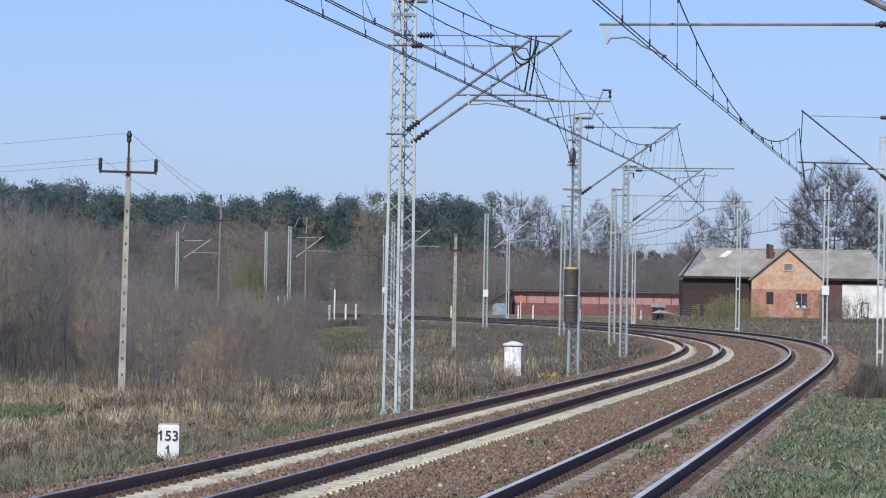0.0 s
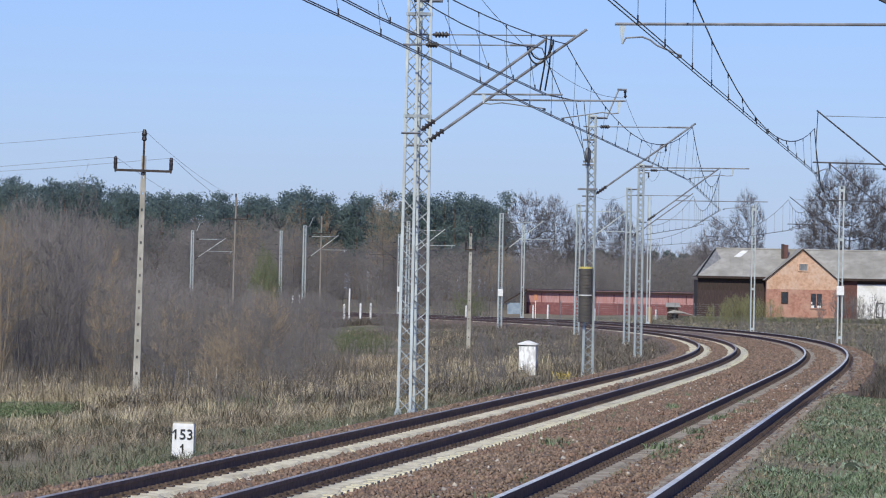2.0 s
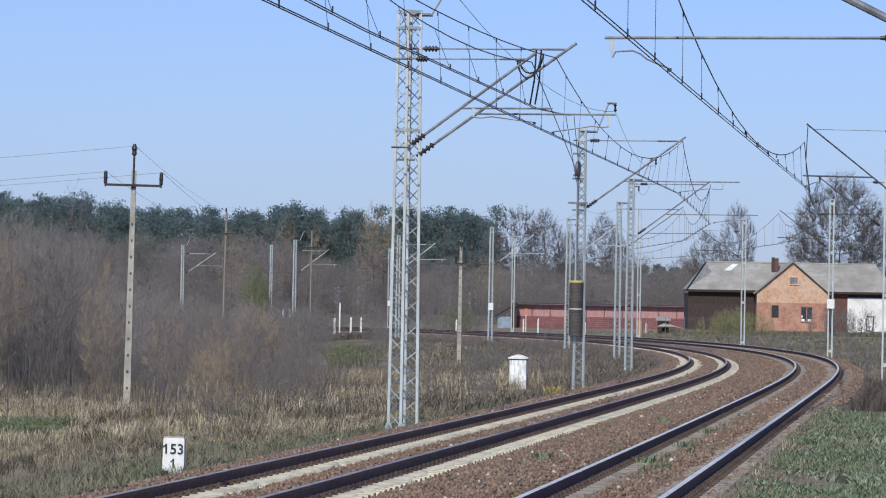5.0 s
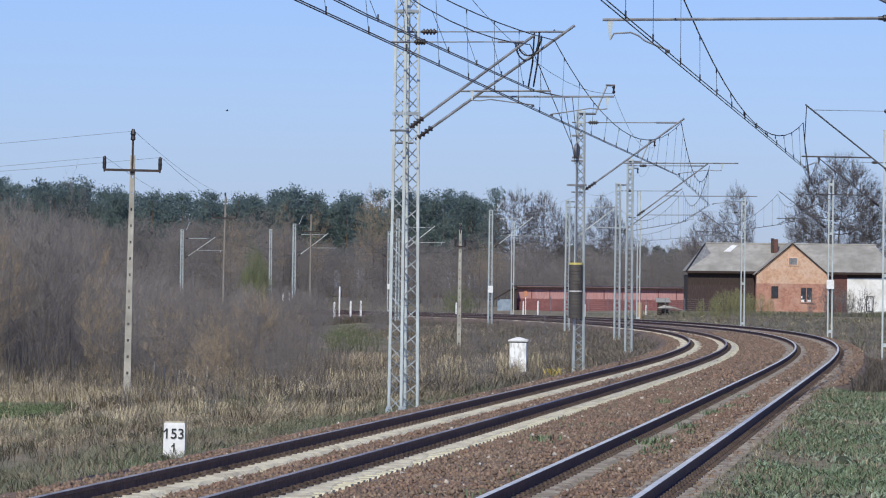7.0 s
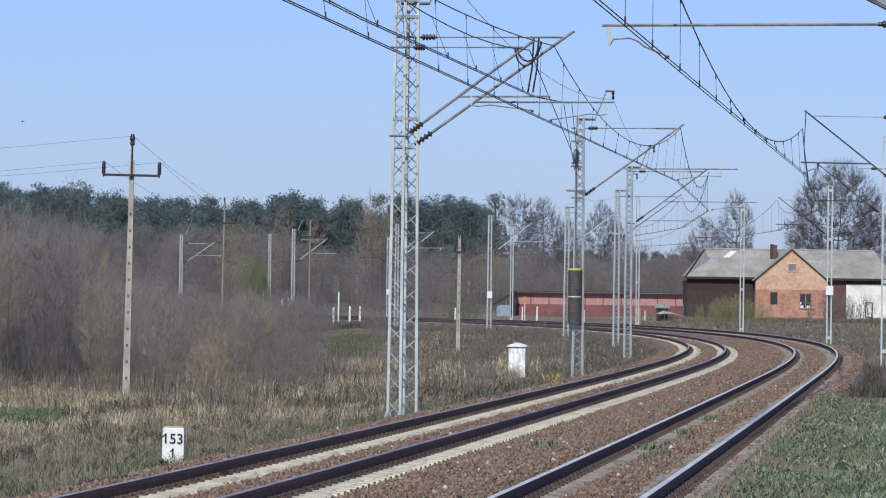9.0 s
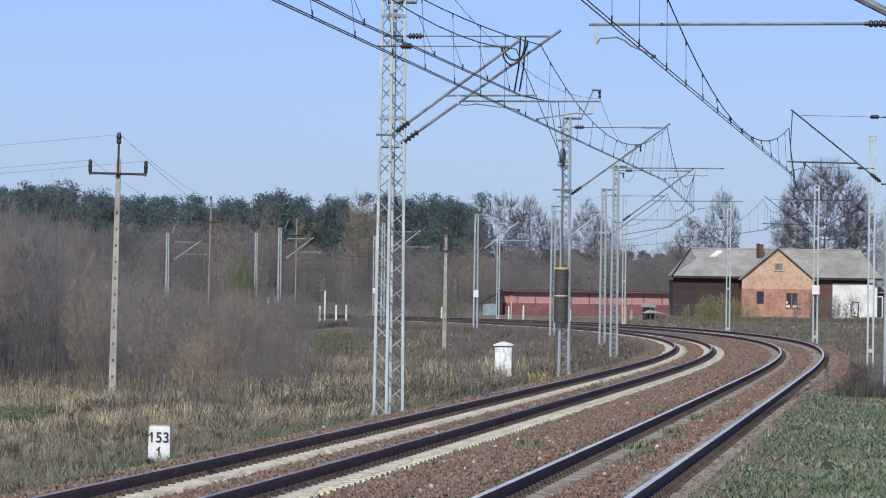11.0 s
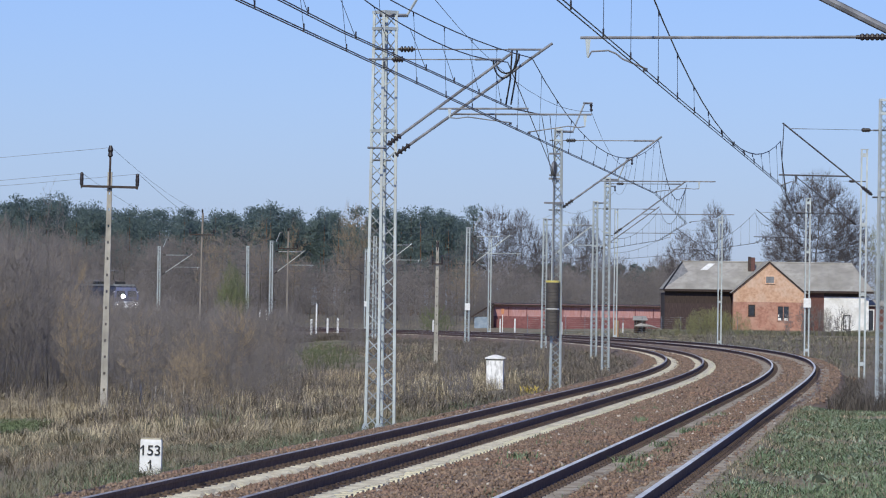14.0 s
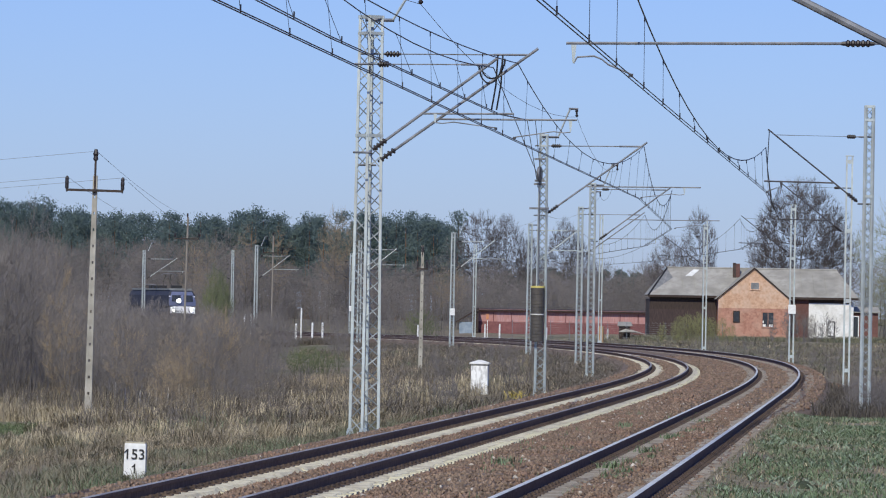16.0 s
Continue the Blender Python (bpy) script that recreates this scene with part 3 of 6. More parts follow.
# second wire of the overlap, which leaves the left track and ends on the weights of the next mast
t = thing("anchored_overhead_line", Matrix(), "dark contact and messenger wires leaving the track towards tension weights", "overhead line")
for k in (-0.03, 0.03):
    Shape().tube([on_line(-29, LC + 0.1, 5.6) + Vector((k, 0, 0)), on_line(28, LC - 0.03, 5.67) + Vector((k, 0, 0)), on_line(M_S[1], LC - 0.3, 6.02) + Vector((k, 0, 0)), on_line(109.5, LC - 2.9, 7.72) + Vector((k, 0, 0))], 0.0095, 4).part("contact_wire", WIRE, t)
    Shape().tube([on_line(109.5, LC - 2.9 + 4 * k, 7.72), on_line(M_S[2], LC - 2.95 + 2 * k, 5.9)], 0.01, 4).part("tension_cable", WIRE, t)
pts = []
for i in range(13):
    u = i / 12
    pts.append(on_line(8.7 + u * 53.1, LC - 0.33 - 0.085 * u, 7.33 - 0.38 * u - 4 * 0.69 * u * (1 - u)))
pts += [on_line(M_S[2], LC - 2.95, 6.1)]
Shape().tube(pts, 0.011, 4).part("messenger_wire", WIRE, t)
for i in range(9):
    u = (i + 0.6) / 9.2
    s = 8.7 + u * 53.1
    p = on_line(s, LC - 0.33 - 0.085 * u, 7.33 - 0.38 * u - 4 * 0.69 * u * (1 - u))
    q = on_line(s, LC - 0.3 * max(0, (s - 28) / 33.8), 5.65 + 0.37 * max(0, (s - 28) / 33.8))
    Shape().tube([p, q], 0.005, 3).tube([q, q + Vector((0, 0, 0.09))], 0.011, 4).part("dropper", WIRE, t)
for u in (0.2, 0.4, 0.6, 0.8):
    s = M_S[1] + u * 47
    p, q = on_line(s, LC - 0.41 - 2.5 * u, 6.95 - 0.85 * u), on_line(s, LC - 0.3 - 2.9 * u, 6.02 + 1.9 * u)
    if u < 0.5:
        Shape().tube([p, q], 0.0045, 3).part("dropper", WIRE, t)
for k in (0.0, 0.1):
    jumper([on_line(61.5 + k, LC - 0.45 + k * 0.4 - 0.235 * math.cos(u), 7.0 - (0.44 - k) * math.sin(u) + 0.12 * u / 3.14) for u in np.linspace(0, 3.1416, 12)], 0.017, t)
for k in (0, 0.1):
    jumper([on_line(61.8, LC - 0.33 + k, 7.2), on_line(61.8, LC - 0.36 + k, 6.6), on_line(61.8, LC - 0.44 + k, 6.1)], 0.018, t)

# the second bracket of the overlap mast
cantilever(M_S[1] - 0.9, LC - 3.0, LC - 0.36, 5.18, 7.02, 5.97, LC - 0.28, LC + 0.08, "steel bracket with brown insulators holding the anchored wires", drop_o=LC - 1.49, contact_z=5.68)

# ---- tension weights ----
p = on_line(M_S[2] - 0.25, LC - 2.95)
w = thing("tension_weights", pose(p.x, p.y, p.z, 0, 0, heading(M_S[2])), "dark stack of cast-iron tension weights with yellow cap", "tension weights")
for i in range(16):
    z = 1.22 + i * 0.101
    S = Shape().lathe([(0.19, z), (0.203, z + 0.004), (0.206, z + 0.05), (0.203, z + 0.0965), (0.19, z + 0.1005)], sides=20)
    S.part("weight", IRON, w, smooth=False)
Shape().lathe([(0.215, 2.84), (0.215, 2.9)], sides=16).part("cap", YELLOW, w, "yellow cap plate")
Shape().lathe([(0.208, 2.02), (0.212, 2.05)], sides=16).part("band", WHITEPAINT, w, "pale band")
Shape().tube([(0, 0, 2.9), (0, 0, 5.9)], 0.018, 5).part("rod", DARKSTEEL, w)
for z, half in ((5.26, 0.3), (6.0, 0.17), (6.1, 0.15), (6.76, 0.17)):
    Shape().box(-half, half, 0.05, 0.13, z - 0.03, z + 0.03).part("cross_plate", DARKSTEEL, w, "grey cross plate on the mast")
Shape().lathe([(0.05, -0.04), (0.22, -0.04), (0.24, 0), (0.22, 0.04), (0.05, 0.04)], pose(0, 0, 6.3, 90, 0, 78), 18).part("pulley", DARKSTEEL, w, "grey pulley wheel")


# ---- small plates on masts ----
def mast_plate(s, o, z, w, h):
    p = on_line(s - 0.18, o, z)
    ob = Shape().box(-w / 2, w / 2, -0.012, 0.012, 0, h).part("mast_plate", WHITEPAINT)
    ob.matrix_basis = pose(p.x, p.y, p.z, 0, 0, heading(s))
    tagged(ob, "small white plate fixed to a lattice mast", "sign", "plates on the masts")


mast_plate(R_S[3], RC + 2.54, 2.25, 0.36, 0.45)
mast_plate(M_S[6], LC - M_OUT[6], 1.85, 0.36, 0.5)
mast_plate(R_S[7], RC + 2.75, 2.2, 0.34, 0.5)


# ---- kilometre post ----
def text_part(body, size, m, parent, material):
    cu = bpy.data.curves.new("digits", "FONT")
    cu.body, cu.size, cu.extrude, cu.align_x, cu.align_y, cu.offset = body, size, 0.004, "CENTER", "CENTER", 0.0015
    tmp = new("digits", cu)
    dg = bpy.context.evaluated_depsgraph_get()
    me = bpy.data.meshes.new_from_object(tmp.evaluated_get(dg))
    bpy.data.objects.remove(tmp)
    me.materials.clear()
    me.materials.append(material)
    ob = new("digits", me)
    ob.parent, ob.matrix_basis = parent, m
    return tagged(ob, "black painted digits")


post = thing("kilometre_post", pose(-4.21, 79.0, -0.62, 0, 0.8, -1.5), "white-painted concrete kilometre post with black numbers in grass", "kilometre post")
S = Shape()
S.v = [(x * k, y * k2, z) for z, k, k2 in ((0, 0.17, 0.11), (0.56, 0.164, 0.105), (0.595, 0.157, 0.1), (0.61, 0.12, 0.06)) for x, y in ((-1, -1), (1, -1), (1, 1), (-1, 1))]
S.f = [(i * 4 + k, i * 4 + (k + 1) % 4, i * 4 + 4 + (k + 1) % 4, i * 4 + 4 + k) for i in range(3) for k in range(4)] + [(12, 13, 14, 15), (3, 2, 1, 0)]
S.part("block", WHITEPAINT, post)
Shape().box(-0.155, 0.155, -0.098, 0.098, 0.596, 0.618).part("cap", mat("worn_beige_cap", (0.4, 0.35, 0.24), (0.55, 0.5, 0.38), 12, 0.9), post, "worn beige cap")
text_part("153", 0.222, pose(-0.005, -0.118, 0.42, 90), post, BLACKPAINT)
for x_, z_, h_ in ((-0.123, 0.42, 0.165), (0.0, 0.2, 0.14)):
    Shape().bar((x_ + 0.005, -0.119, z_ + h_ * 0.46), (x_ - 0.04, -0.119, z_ + h_ * 0.18), 0.012).part("digit_flag", BLACKPAINT, post, "black painted stroke of a digit")
text_part("1", 0.2, pose(0.0, -0.118, 0.2, 90), post, BLACKPAINT)

# ---- white concrete cabinet ----
box = thing("trackside_cabinet", pose(2.5, 176.5, -0.74, 0, 0, -6), "white-painted weathered concrete cabinet with pyramid cap among dry weeds", "cabinet")
Shape().box(-0.29, 0.29, -0.22, 0.22, -0.3, 1.0).part("body", OLDWHITE, box)
S = Shape()
S.v = [(x * a, y * b, z) for z, a, b in ((1.0, 0.34, 0.27), (1.05, 0.34, 0.27), (1.15, 0.05, 0.04)) for x, y in ((-1, -1), (1, -1), (1, 1), (-1, 1))]
S.f = [(i * 4 + k, i * 4 + (k + 1) % 4, i * 4 + 4 + (k + 1) % 4, i * 4 + 4 + k) for i in range(2) for k in range(4)] + [(8, 9, 10, 11), (3, 2, 1, 0)]
S.part("cap", WHITEPAINT, box)
# thin black strip, slightly proud of the body, just below the cap
Shape().box(-0.295, 0.295, -0.225, 0.225, 0.955, 0.985).part("dark_line", BLACKPAINT, box, "thin dark line under the cap")


# ---- poles beside the meadow ----
def concrete_pole(x, y, z, height, lean, arm_z, arm_half, label):
    t = thing("utility_pole", pose(x, y, z, 0, lean, 0), label, "utility pole", "poles of the country power line")
    S = Shape()
    n = int(height / 0.47)
    for sx in (-1, 1):
        v = []
        for d, k in ((-0.6, 1.0), (height, 0.6)):
            cx = sx * 0.072 * k
            v += [(cx - 0.036 * k, -0.1 * k, d), (cx + 0.036 * k, -0.1 * k, d), (cx + 0.04 * k, 0.1 * k, d), (cx - 0.04 * k, 0.1 * k, d)]
        S.add(v, [(0, 3, 2, 1), (4, 5, 6, 7), (0, 1, 5, 4), (1, 2, 6, 5), (2, 3, 7, 6), (3, 0, 4, 7)])
    for i in range(n):
        z0 = i * 0.47 - 0.1
        k = 1 - 0.4 * (z0 + 0.2) / height
        S.box(-0.037 * k, 0.037 * k, -0.085 * k, 0.085 * k, z0, z0 + 0.39)
    S.part("shaft", CONCRETE, t, "pale ladder-slotted concrete shaft")
    if arm_half:
        Shape().box(-arm_half, arm_half, -0.17, -0.1, arm_z - 0.035, arm_z + 0.035).part("crossarm", RUST, t)
        for dx in (-arm_half, arm_half):
            I = Shape()
            I.lathe([(0.02, -0.06), (0.03, 0.02), (0.055, 0.06), (0.05, 0.14), (0.058, 0.2), (0.05, 0.28), (0.055, 0.34), (0.035, 0.38), (0.02, 0.4)], pose(dx * 0.985, -0.135, arm_z), 10)
            I.part("insulator", INSUL, t, "dark brown pin insulator")
        Shape().tube([(0, -0.05, height - 0.5), (0, -0.05, arm_z + 1.0)], 0.035, 6).part("top_spindle", RUST, t)
        I = Shape()
        I.lathe([(0.02, -0.06), (0.03, 0.0), (0.075, 0.04), (0.06, 0.14), (0.08, 0.2), (0.06, 0.28), (0.04, 0.34)], pose(0, -0.05, arm_z + 0.85), 10)
        I.part("insulator", INSUL, t, "dark brown pin insulator")
    return t


concrete_pole(-9.16, 146.0, -1.25, 7.05, 0.75, 6.62, 0.81, "slotted concrete utility pole with steel crossarm and dark insulators")
POLEWOOD = mat("weathered_pole_wood", (0.22, 0.195, 0.165), (0.32, 0.285, 0.245), 6, 0.95, stretch=(3, 3, 0.3))


def wooden_pole(x, y, z, height, lean, label):
    t = thing("utility_pole", pose(x, y, z, 0, lean, 0), label, "utility pole", "poles of the country power line")
    Shape().tube([(0, 0, -0.5), (0, 0, height * 0.5), (0.02, 0, height)], 0.05, 8).part("shaft", POLEWOOD, t, "slim weathered wooden shaft")
    Shape().box(-0.62, 0.62, -0.13, -0.085, height - 1.12, height - 1.06).part("crossarm", RUST, t)
    for dx in (-0.6, 0.0, 0.6):
        I = Shape()
        I.lathe([(0.02, -0.06), (0.04, 0.04), (0.045, 0.14), (0.03, 0.2)], pose(dx, -0.1 if dx else 0, height - 1.0 if dx else height), 8)
        I.part("insulator", INSUL, t, "dark brown pin insulator")


wooden_pole(-11.3, 256.0, -1.2, 7.75, 0.6, "slim weathered wooden utility pole behind bare shrubs")
wooden_pole(-8.65, 321.0, -1.1, 7.7, 0.0, "slim weathered wooden utility pole behind bare shrubs")
concrete_pole(0.63, 261.0, -1.1, 6.5, 0.2, 5.3, 0.25, "short concrete pole with dark insulators in the meadow")
wires = thing("power_line", Matrix(), "thin grey power line wires between poles", "wires")
for dx, z1, z2 in ((-0.81, 5.75, 5.2), (0.81, 5.75, 5.2), (0.02, 6.5, 6.1)):
    a0, b0, c0 = Vector((-46.0 + dx, 170, z1 - 0.3)), Vector((-9.05 + dx, 146, z1)), Vector((-11.25 + dx, 256, z2 + 0.5))
    Shape().tube([b0.lerp(a0, u / 10) - Vector((0, 0, 3.0 * u / 10 * (1 - u / 10))) for u in range(11)], 0.006, 3).part("wire", DARKSTEEL, wires)
    Shape().tube([b0.lerp(c0, u / 10) - Vector((0, 0, 0.9 * u / 10 * (1 - u / 10))) for u in range(11)], 0.006, 3).part("wire", DARKSTEEL, wires)


# ---- farm buildings ----
def roof_part(name, corners, thick, material, parent, label=""):
    """A sloping roof plane with thickness, corners anticlockwise from above."""
    v = [Vector(c) for c in corners]
    nrm = (v[1] - v[0]).cross(v[2] - v[0]).normalized()
    n = len(v)
    w = v + [q - nrm * thick for q in v]
    return put(name, w, [tuple(range(n)), tuple(range(2 * n - 1, n - 1, -1))] + [(i, i + n, (i + 1) % n + n, (i + 1) % n) for i in range(n)], material, parent, label)


def opening(parent, x0, x1, y, z0, z1, frame_mat, bars=1, name="window"):
    """A window proud of the wall: frame round dark panes."""
    f = Shape()
    k = 0.09
    f.box(x0, x1, y - 0.06, y + 0.02, z1 - k, z1).box(x0, x1, y - 0.08, y + 0.02, z0, z0 + k).box(x0, x0 + k, y - 0.06, y + 0.02, z0 + k, z1 - k).box(x1 - k, x1, y - 0.06, y + 0.02, z0 + k, z1 - k)
    for i in range(bars):
        xm = x0 + (x1 - x0) * (i + 1) / (bars + 1)
        f.box(xm - 0.03, xm + 0.03, y - 0.05, y + 0.02, z0 + k, z1 - k)
    w = f.part(name, frame_mat, parent)
    Shape().box(x0 + k, x1 - k, y - 0.02, y - 0.008, z0 + k, z1 - k).part("pane", GLASS, w, "dark glass")


def wall_part(name, x0, x1, y0, y1, z0, z1, material, parent, label=""):
    return Shape().box(x0, x1, y0, y1, z0, z1).part(name, material, parent, label)


house = thing("farmhouse", pose(0, 480, 0), "farmhouse with brick gable, dark boarded barn wing and grey roof", "house")
wall_part("barn_wall", 22.7, 29.0, 0, 0.25, -0.6, 3.95, DARKWOOD, house, "dark brown boarded wall")
wall_part("barn_plinth", 22.7, 29.0, -0.05, 0, -0.6, 2.55, mat("brown_boards", (0.045, 0.03, 0.028), (0.075, 0.05, 0.046), 5, 0.9, stretch=(4, 1, 0.4)), house, "reddish-brown lower boards")
wall_part("side_wall", 22.7, 22.95, 0.25, 8, -0.6, 3.5, DARKWOOD, house)
wall_part("rear_wall", 22.7, 42.0, 8, 8.25, -0.6, 3.5, BRICK_RED, house)
wall_part("side_wall", 41.75, 42.0, 0.25, 8, -0.6, 3.5, WHITEPAINT, house)
wall_part("brick_wall", 35.8, 37.75, 0, 0.25, -0.6, 3.95, DARKBRICK, house, "dark red brick wall")
wall_part("white_wall", 37.75, 41.6, 0, 0.25, -0.6, 3.35, PLASTER, house, "whitewashed flaking plaster wall")
wall_part("frieze", 37.75, 41.75, 0.02, 0.25, 3.35, 3.95, DARKWOOD, house, "dark boards under the eaves")
# brick gable wing
GX0, GX1, GZ, GA = 29.05, 35.75, 3.75, 6.5
wall_part("gable_wall", GX0, GX1, -2.3, -2.05, -0.5, 2.75, BRICK_RED, house, "red brick lower wall")
put("gable", [(GX0, -2.3, 2.75), (GX1, -2.3, 2.75), (GX1, -2.3, GZ), ((GX0 + GX1) / 2, -2.3, GA), (GX0, -2.3, GZ), (GX0, -2.05, 2.75), (GX1, -2.05, 2.75), (GX1, -2.05, GZ), ((GX0 + GX1) / 2, -2.05, GA), (GX0, -2.05, GZ)],
    [(0, 1, 2, 3, 4), (9, 8, 7, 6, 5), (0, 4, 9, 5), (1, 6, 7, 2), (2, 7, 8, 3), (3, 8, 9, 4), (0, 5, 6, 1)], BRICK, house, "pale orange brick gable")
wall_part("wing_wall", GX0, GX0 + 0.25, -2.05, 0, -0.6, GZ, BRICK_RED, house)
wall_part("wing_wall", GX1 - 0.25, GX1, -2.05, 0, -0.6, GZ, BRICK_RED, house)
mx_ = (GX0 + GX1) / 2
roof_part("wing_roof", [(GX0 - 0.25, -2.4, GZ - 0.2), (mx_, -2.4, GA + 0.1), (mx_, 4.0, GA + 0.1), (GX0 - 0.25, 4.0, GZ - 0.2)][::-1], 0.05, ROOFGREY, house, "grey fibre-cement roof slope")
roof_part("wing_roof", [(mx_, -2.4, GA + 0.1), (GX1 + 0.25, -2.4, GZ - 0.2), (GX1 + 0.25, 4.0, GZ - 0.2), (mx_, 4.0, GA + 0.1)][::-1], 0.05, ROOFGREY, house, "grey fibre-cement roof slope")
for a_, b_ in (((GX0 - 0.25, -2.44, GZ - 0.26), (mx_, -2.44, GA + 0.02)), ((mx_, -2.44, GA + 0.02), (GX1 + 0.25, -2.44, GZ - 0.26))):
    Shape().bar(a_, b_, 0.07).part("bargeboard", DARKWOOD, house, "dark weathered bargeboard")
# main roof, hipped at both ends
EZ, RZ = 4.05, 6.5
xl, xr, rl, rr = 22.55, 42.4, 24.5, 40.7
def on_slope(x, z, up=0.0):
    """A point of the front slope of the main roof, up metres over it."""
    return (x, -0.45 + (z - EZ + 0.15) / (RZ - EZ + 0.15) * 4.55 - up, z + up)


KINK = on_slope(24.98, 5.55)
roof_part("main_roof", [(xl, -0.45, EZ - 0.15), (xr, -0.45, EZ - 0.15), (rr, 4.1, RZ), (rl, 4.1, RZ), KINK], 0.1, ROOFGREY, house, "grey fibre-cement roof slope")
roof_part("main_roof", [(rl, 4.1, RZ), (rr, 4.1, RZ), (xr, 8.7, EZ - 0.15), (xl, 8.7, EZ - 0.15)], 0.1, ROOFGREY, house)
roof_part("hip_roof", [(xl, 8.7, EZ - 0.15), (xl, 0.4, EZ - 0.15), (rl, 4.1, RZ)], 0.1, ROOFGREY, house)
# triangle flush with the front slope; the hip's different light is painted as grey
roof_part("half_hip", [(xl + 0.02, -0.43, EZ - 0.16), KINK, (rl, 4.1, RZ - 0.02)], 0.06, SLATE, house, "slate-grey half-hip triangle, its different light put into colour")
roof_part("hip_roof", [(xr, -0.45, EZ - 0.15), (xr, 8.7, EZ - 0.15), (rr, 4.1, RZ)], 0.1, ROOFGREY, house)
Shape().bar((xl, -0.5, EZ - 0.2), (rl, 4.06, RZ - 0.02), 0.14).part("bargeboard", BLACKPAINT, house, "dark verge board")
Shape().box(xl, xr, -0.5, -0.42, EZ - 0.38, EZ - 0.18).part("fascia", DARKWOOD, house, "dark eaves board")
for k_ in range(17):
    x_ = 23.6 + k_ * 1.13
    if not 29.2 < x_ < 35.9:
        Shape().bar(on_slope(x_, 4.0, 0.015), on_slope(max(x_, rl + 0.2) if x_ < 30 else min(x_, rr - 0.2), 6.4, 0.015), 0.014).part("sheet_rib", ROOFGREY, house)
Shape().tube([(rl, 4.1, RZ + 0.03), (rr, 4.1, RZ + 0.03)], 0.1, 6).part("ridge_cap", ROOFGREY, house)
# skylight sheet on the slope
roof_part("skylight", [on_slope(26.2, 5.72, 0.03), on_slope(26.85, 5.72, 0.03), on_slope(27.6, 6.33, 0.03), on_slope(27.0, 6.33, 0.03)], 0.03, WHITEPAINT, house, "bright translucent roof sheet")
# narrow darker stack next to the brick one
Shape().box(30.7, 30.98, 2.6, 3.0, 5.5, 7.05).part("chimney", RUST, house, "narrow dark chimney")
Shape().box(30.985, 31.36, 2.62, 3.0, 5.5, 6.98).part("chimney", DARKBRICK, house, "weathered brick chimney")
opening(house, 32.0, 32.95, -2.3, 4.45, 5.25, BRICK, 0)
for k_ in range(4):
    Shape().box(32.095 + k_ * 0.192, 32.28 + k_ * 0.192, -2.345, -2.325, 4.545, 5.155).part("board", SLATE, house, "grey weathered board over the window")
opening(house, 30.45, 31.1, -2.3, 1.4, 2.5, DARKWOOD, 0)
opening(house, 33.15, 34.35, -2.3, 0.95, 2.45, BRICK_RED, 1)
for x_, z_, w_ in ((33.26, 1.05, 0.3), (33.85, 1.05, 0.34), (33.25, 1.38, 0.12)):
    Shape().box(x_, x_ + w_, -2.328, -2.322, z_, z_ + 0.22).part("curtain", PLASTER, house, "pale curtain behind the pane")
opening(house, 39.55, 40.25, 0.0, 0.2, 1.65, BLACKPAINT, 0)
Shape().box(39.64, 40.16, -0.035, -0.022, 0.25, 1.58).part("door", WHITEPAINT, house, "white door leaf")
wall_part("outbuilding_wall", 41.95, 44.4, 1.0, 1.2, -0.6, 2.6, DARKBRICK, house)
roof_part("outbuilding_roof", [(41.8, 0.7, 2.6), (44.6, 0.7, 2.6), (44.6, 3.5, 3.1), (41.8, 3.5, 3.1)], 0.1, ROOFGREY, house)
opening(house, 42.0, 42.6, 1.0, 0.1, 2.2, WHITEPAINT, 0, "door")

fence = thing("garden_fence", pose(0, 466, -0.45), "grey wire mesh fence on thin posts before the barn", "fence")
for k_ in range(12):
    x_ = 9.5 + k_ * 1.75
    Shape().tube([(x_, 0, -0.3), (x_, 0, 1.75)], 0.03, 6).part("post", DARKSTEEL, fence)
for k_ in range(9):
    Shape().tube([(9.5, 0, 0.15 + k_ * 0.19), (28.75, 0, 0.15 + k_ * 0.19)], 0.0035, 3).part("wire", STEEL, fence)

barn = thing("barn", pose(0, 520, 0), "long low barn with faded red walls and dark roof", "barn")
wall_part("upper_wall", 7.1, 24.6, 0, 0.2, 1.0, 2.25, BARNRED, barn, "faded pink-red boarding")
wall_part("lower_wall", 7.1, 24.6, -0.06, 0.2, -0.9, 1.0, BARNDARK, barn, "dark red lower wall")
roof_part("roof", [(6.8, -0.5, 2.2), (25.0, -0.5, 2.2), (25.0, 3.0, 2.36), (6.8, 3.0, 2.36)], 0.1, DARKWOOD, barn, "dark tarred roof")
roof_part("roof", [(6.8, 3.0, 2.36), (25.0, 3.0, 2.36), (25.0, 6.5, 2.2), (6.8, 6.5, 2.2)], 0.1, DARKWOOD, barn)
for i in range(9):
    x = 8.6 + i * 1.85
    Shape().box(x, x + 0.1, -0.1, -0.06, -0.8, 1.9).part("post", BARNDARK, barn)
lean = thing("lean_to", pose(0, 518.5, 0), "lean-to shed with blue-grey wall and dark sloping roof", "shed")
wall_part("wall", 5.15, 6.6, 0, 0.15, -0.9, 0.9, TARP, lean, "blue-grey sheet wall")
roof_part("roof", [(4.8, -0.3, 0.95), (7.1, -0.3, 2.35), (7.1, 2.5, 2.35), (4.8, 2.5, 0.95)], 0.15, DARKWOOD, lean)
wall_part("wall", 6.6, 7.1, 0, 0.15, -0.9, 2.0, DARKWOOD, lean)
hut = thing("hut", pose(19.9, 468, -0.35), "small wooden hut with a low dark roof", "shed")
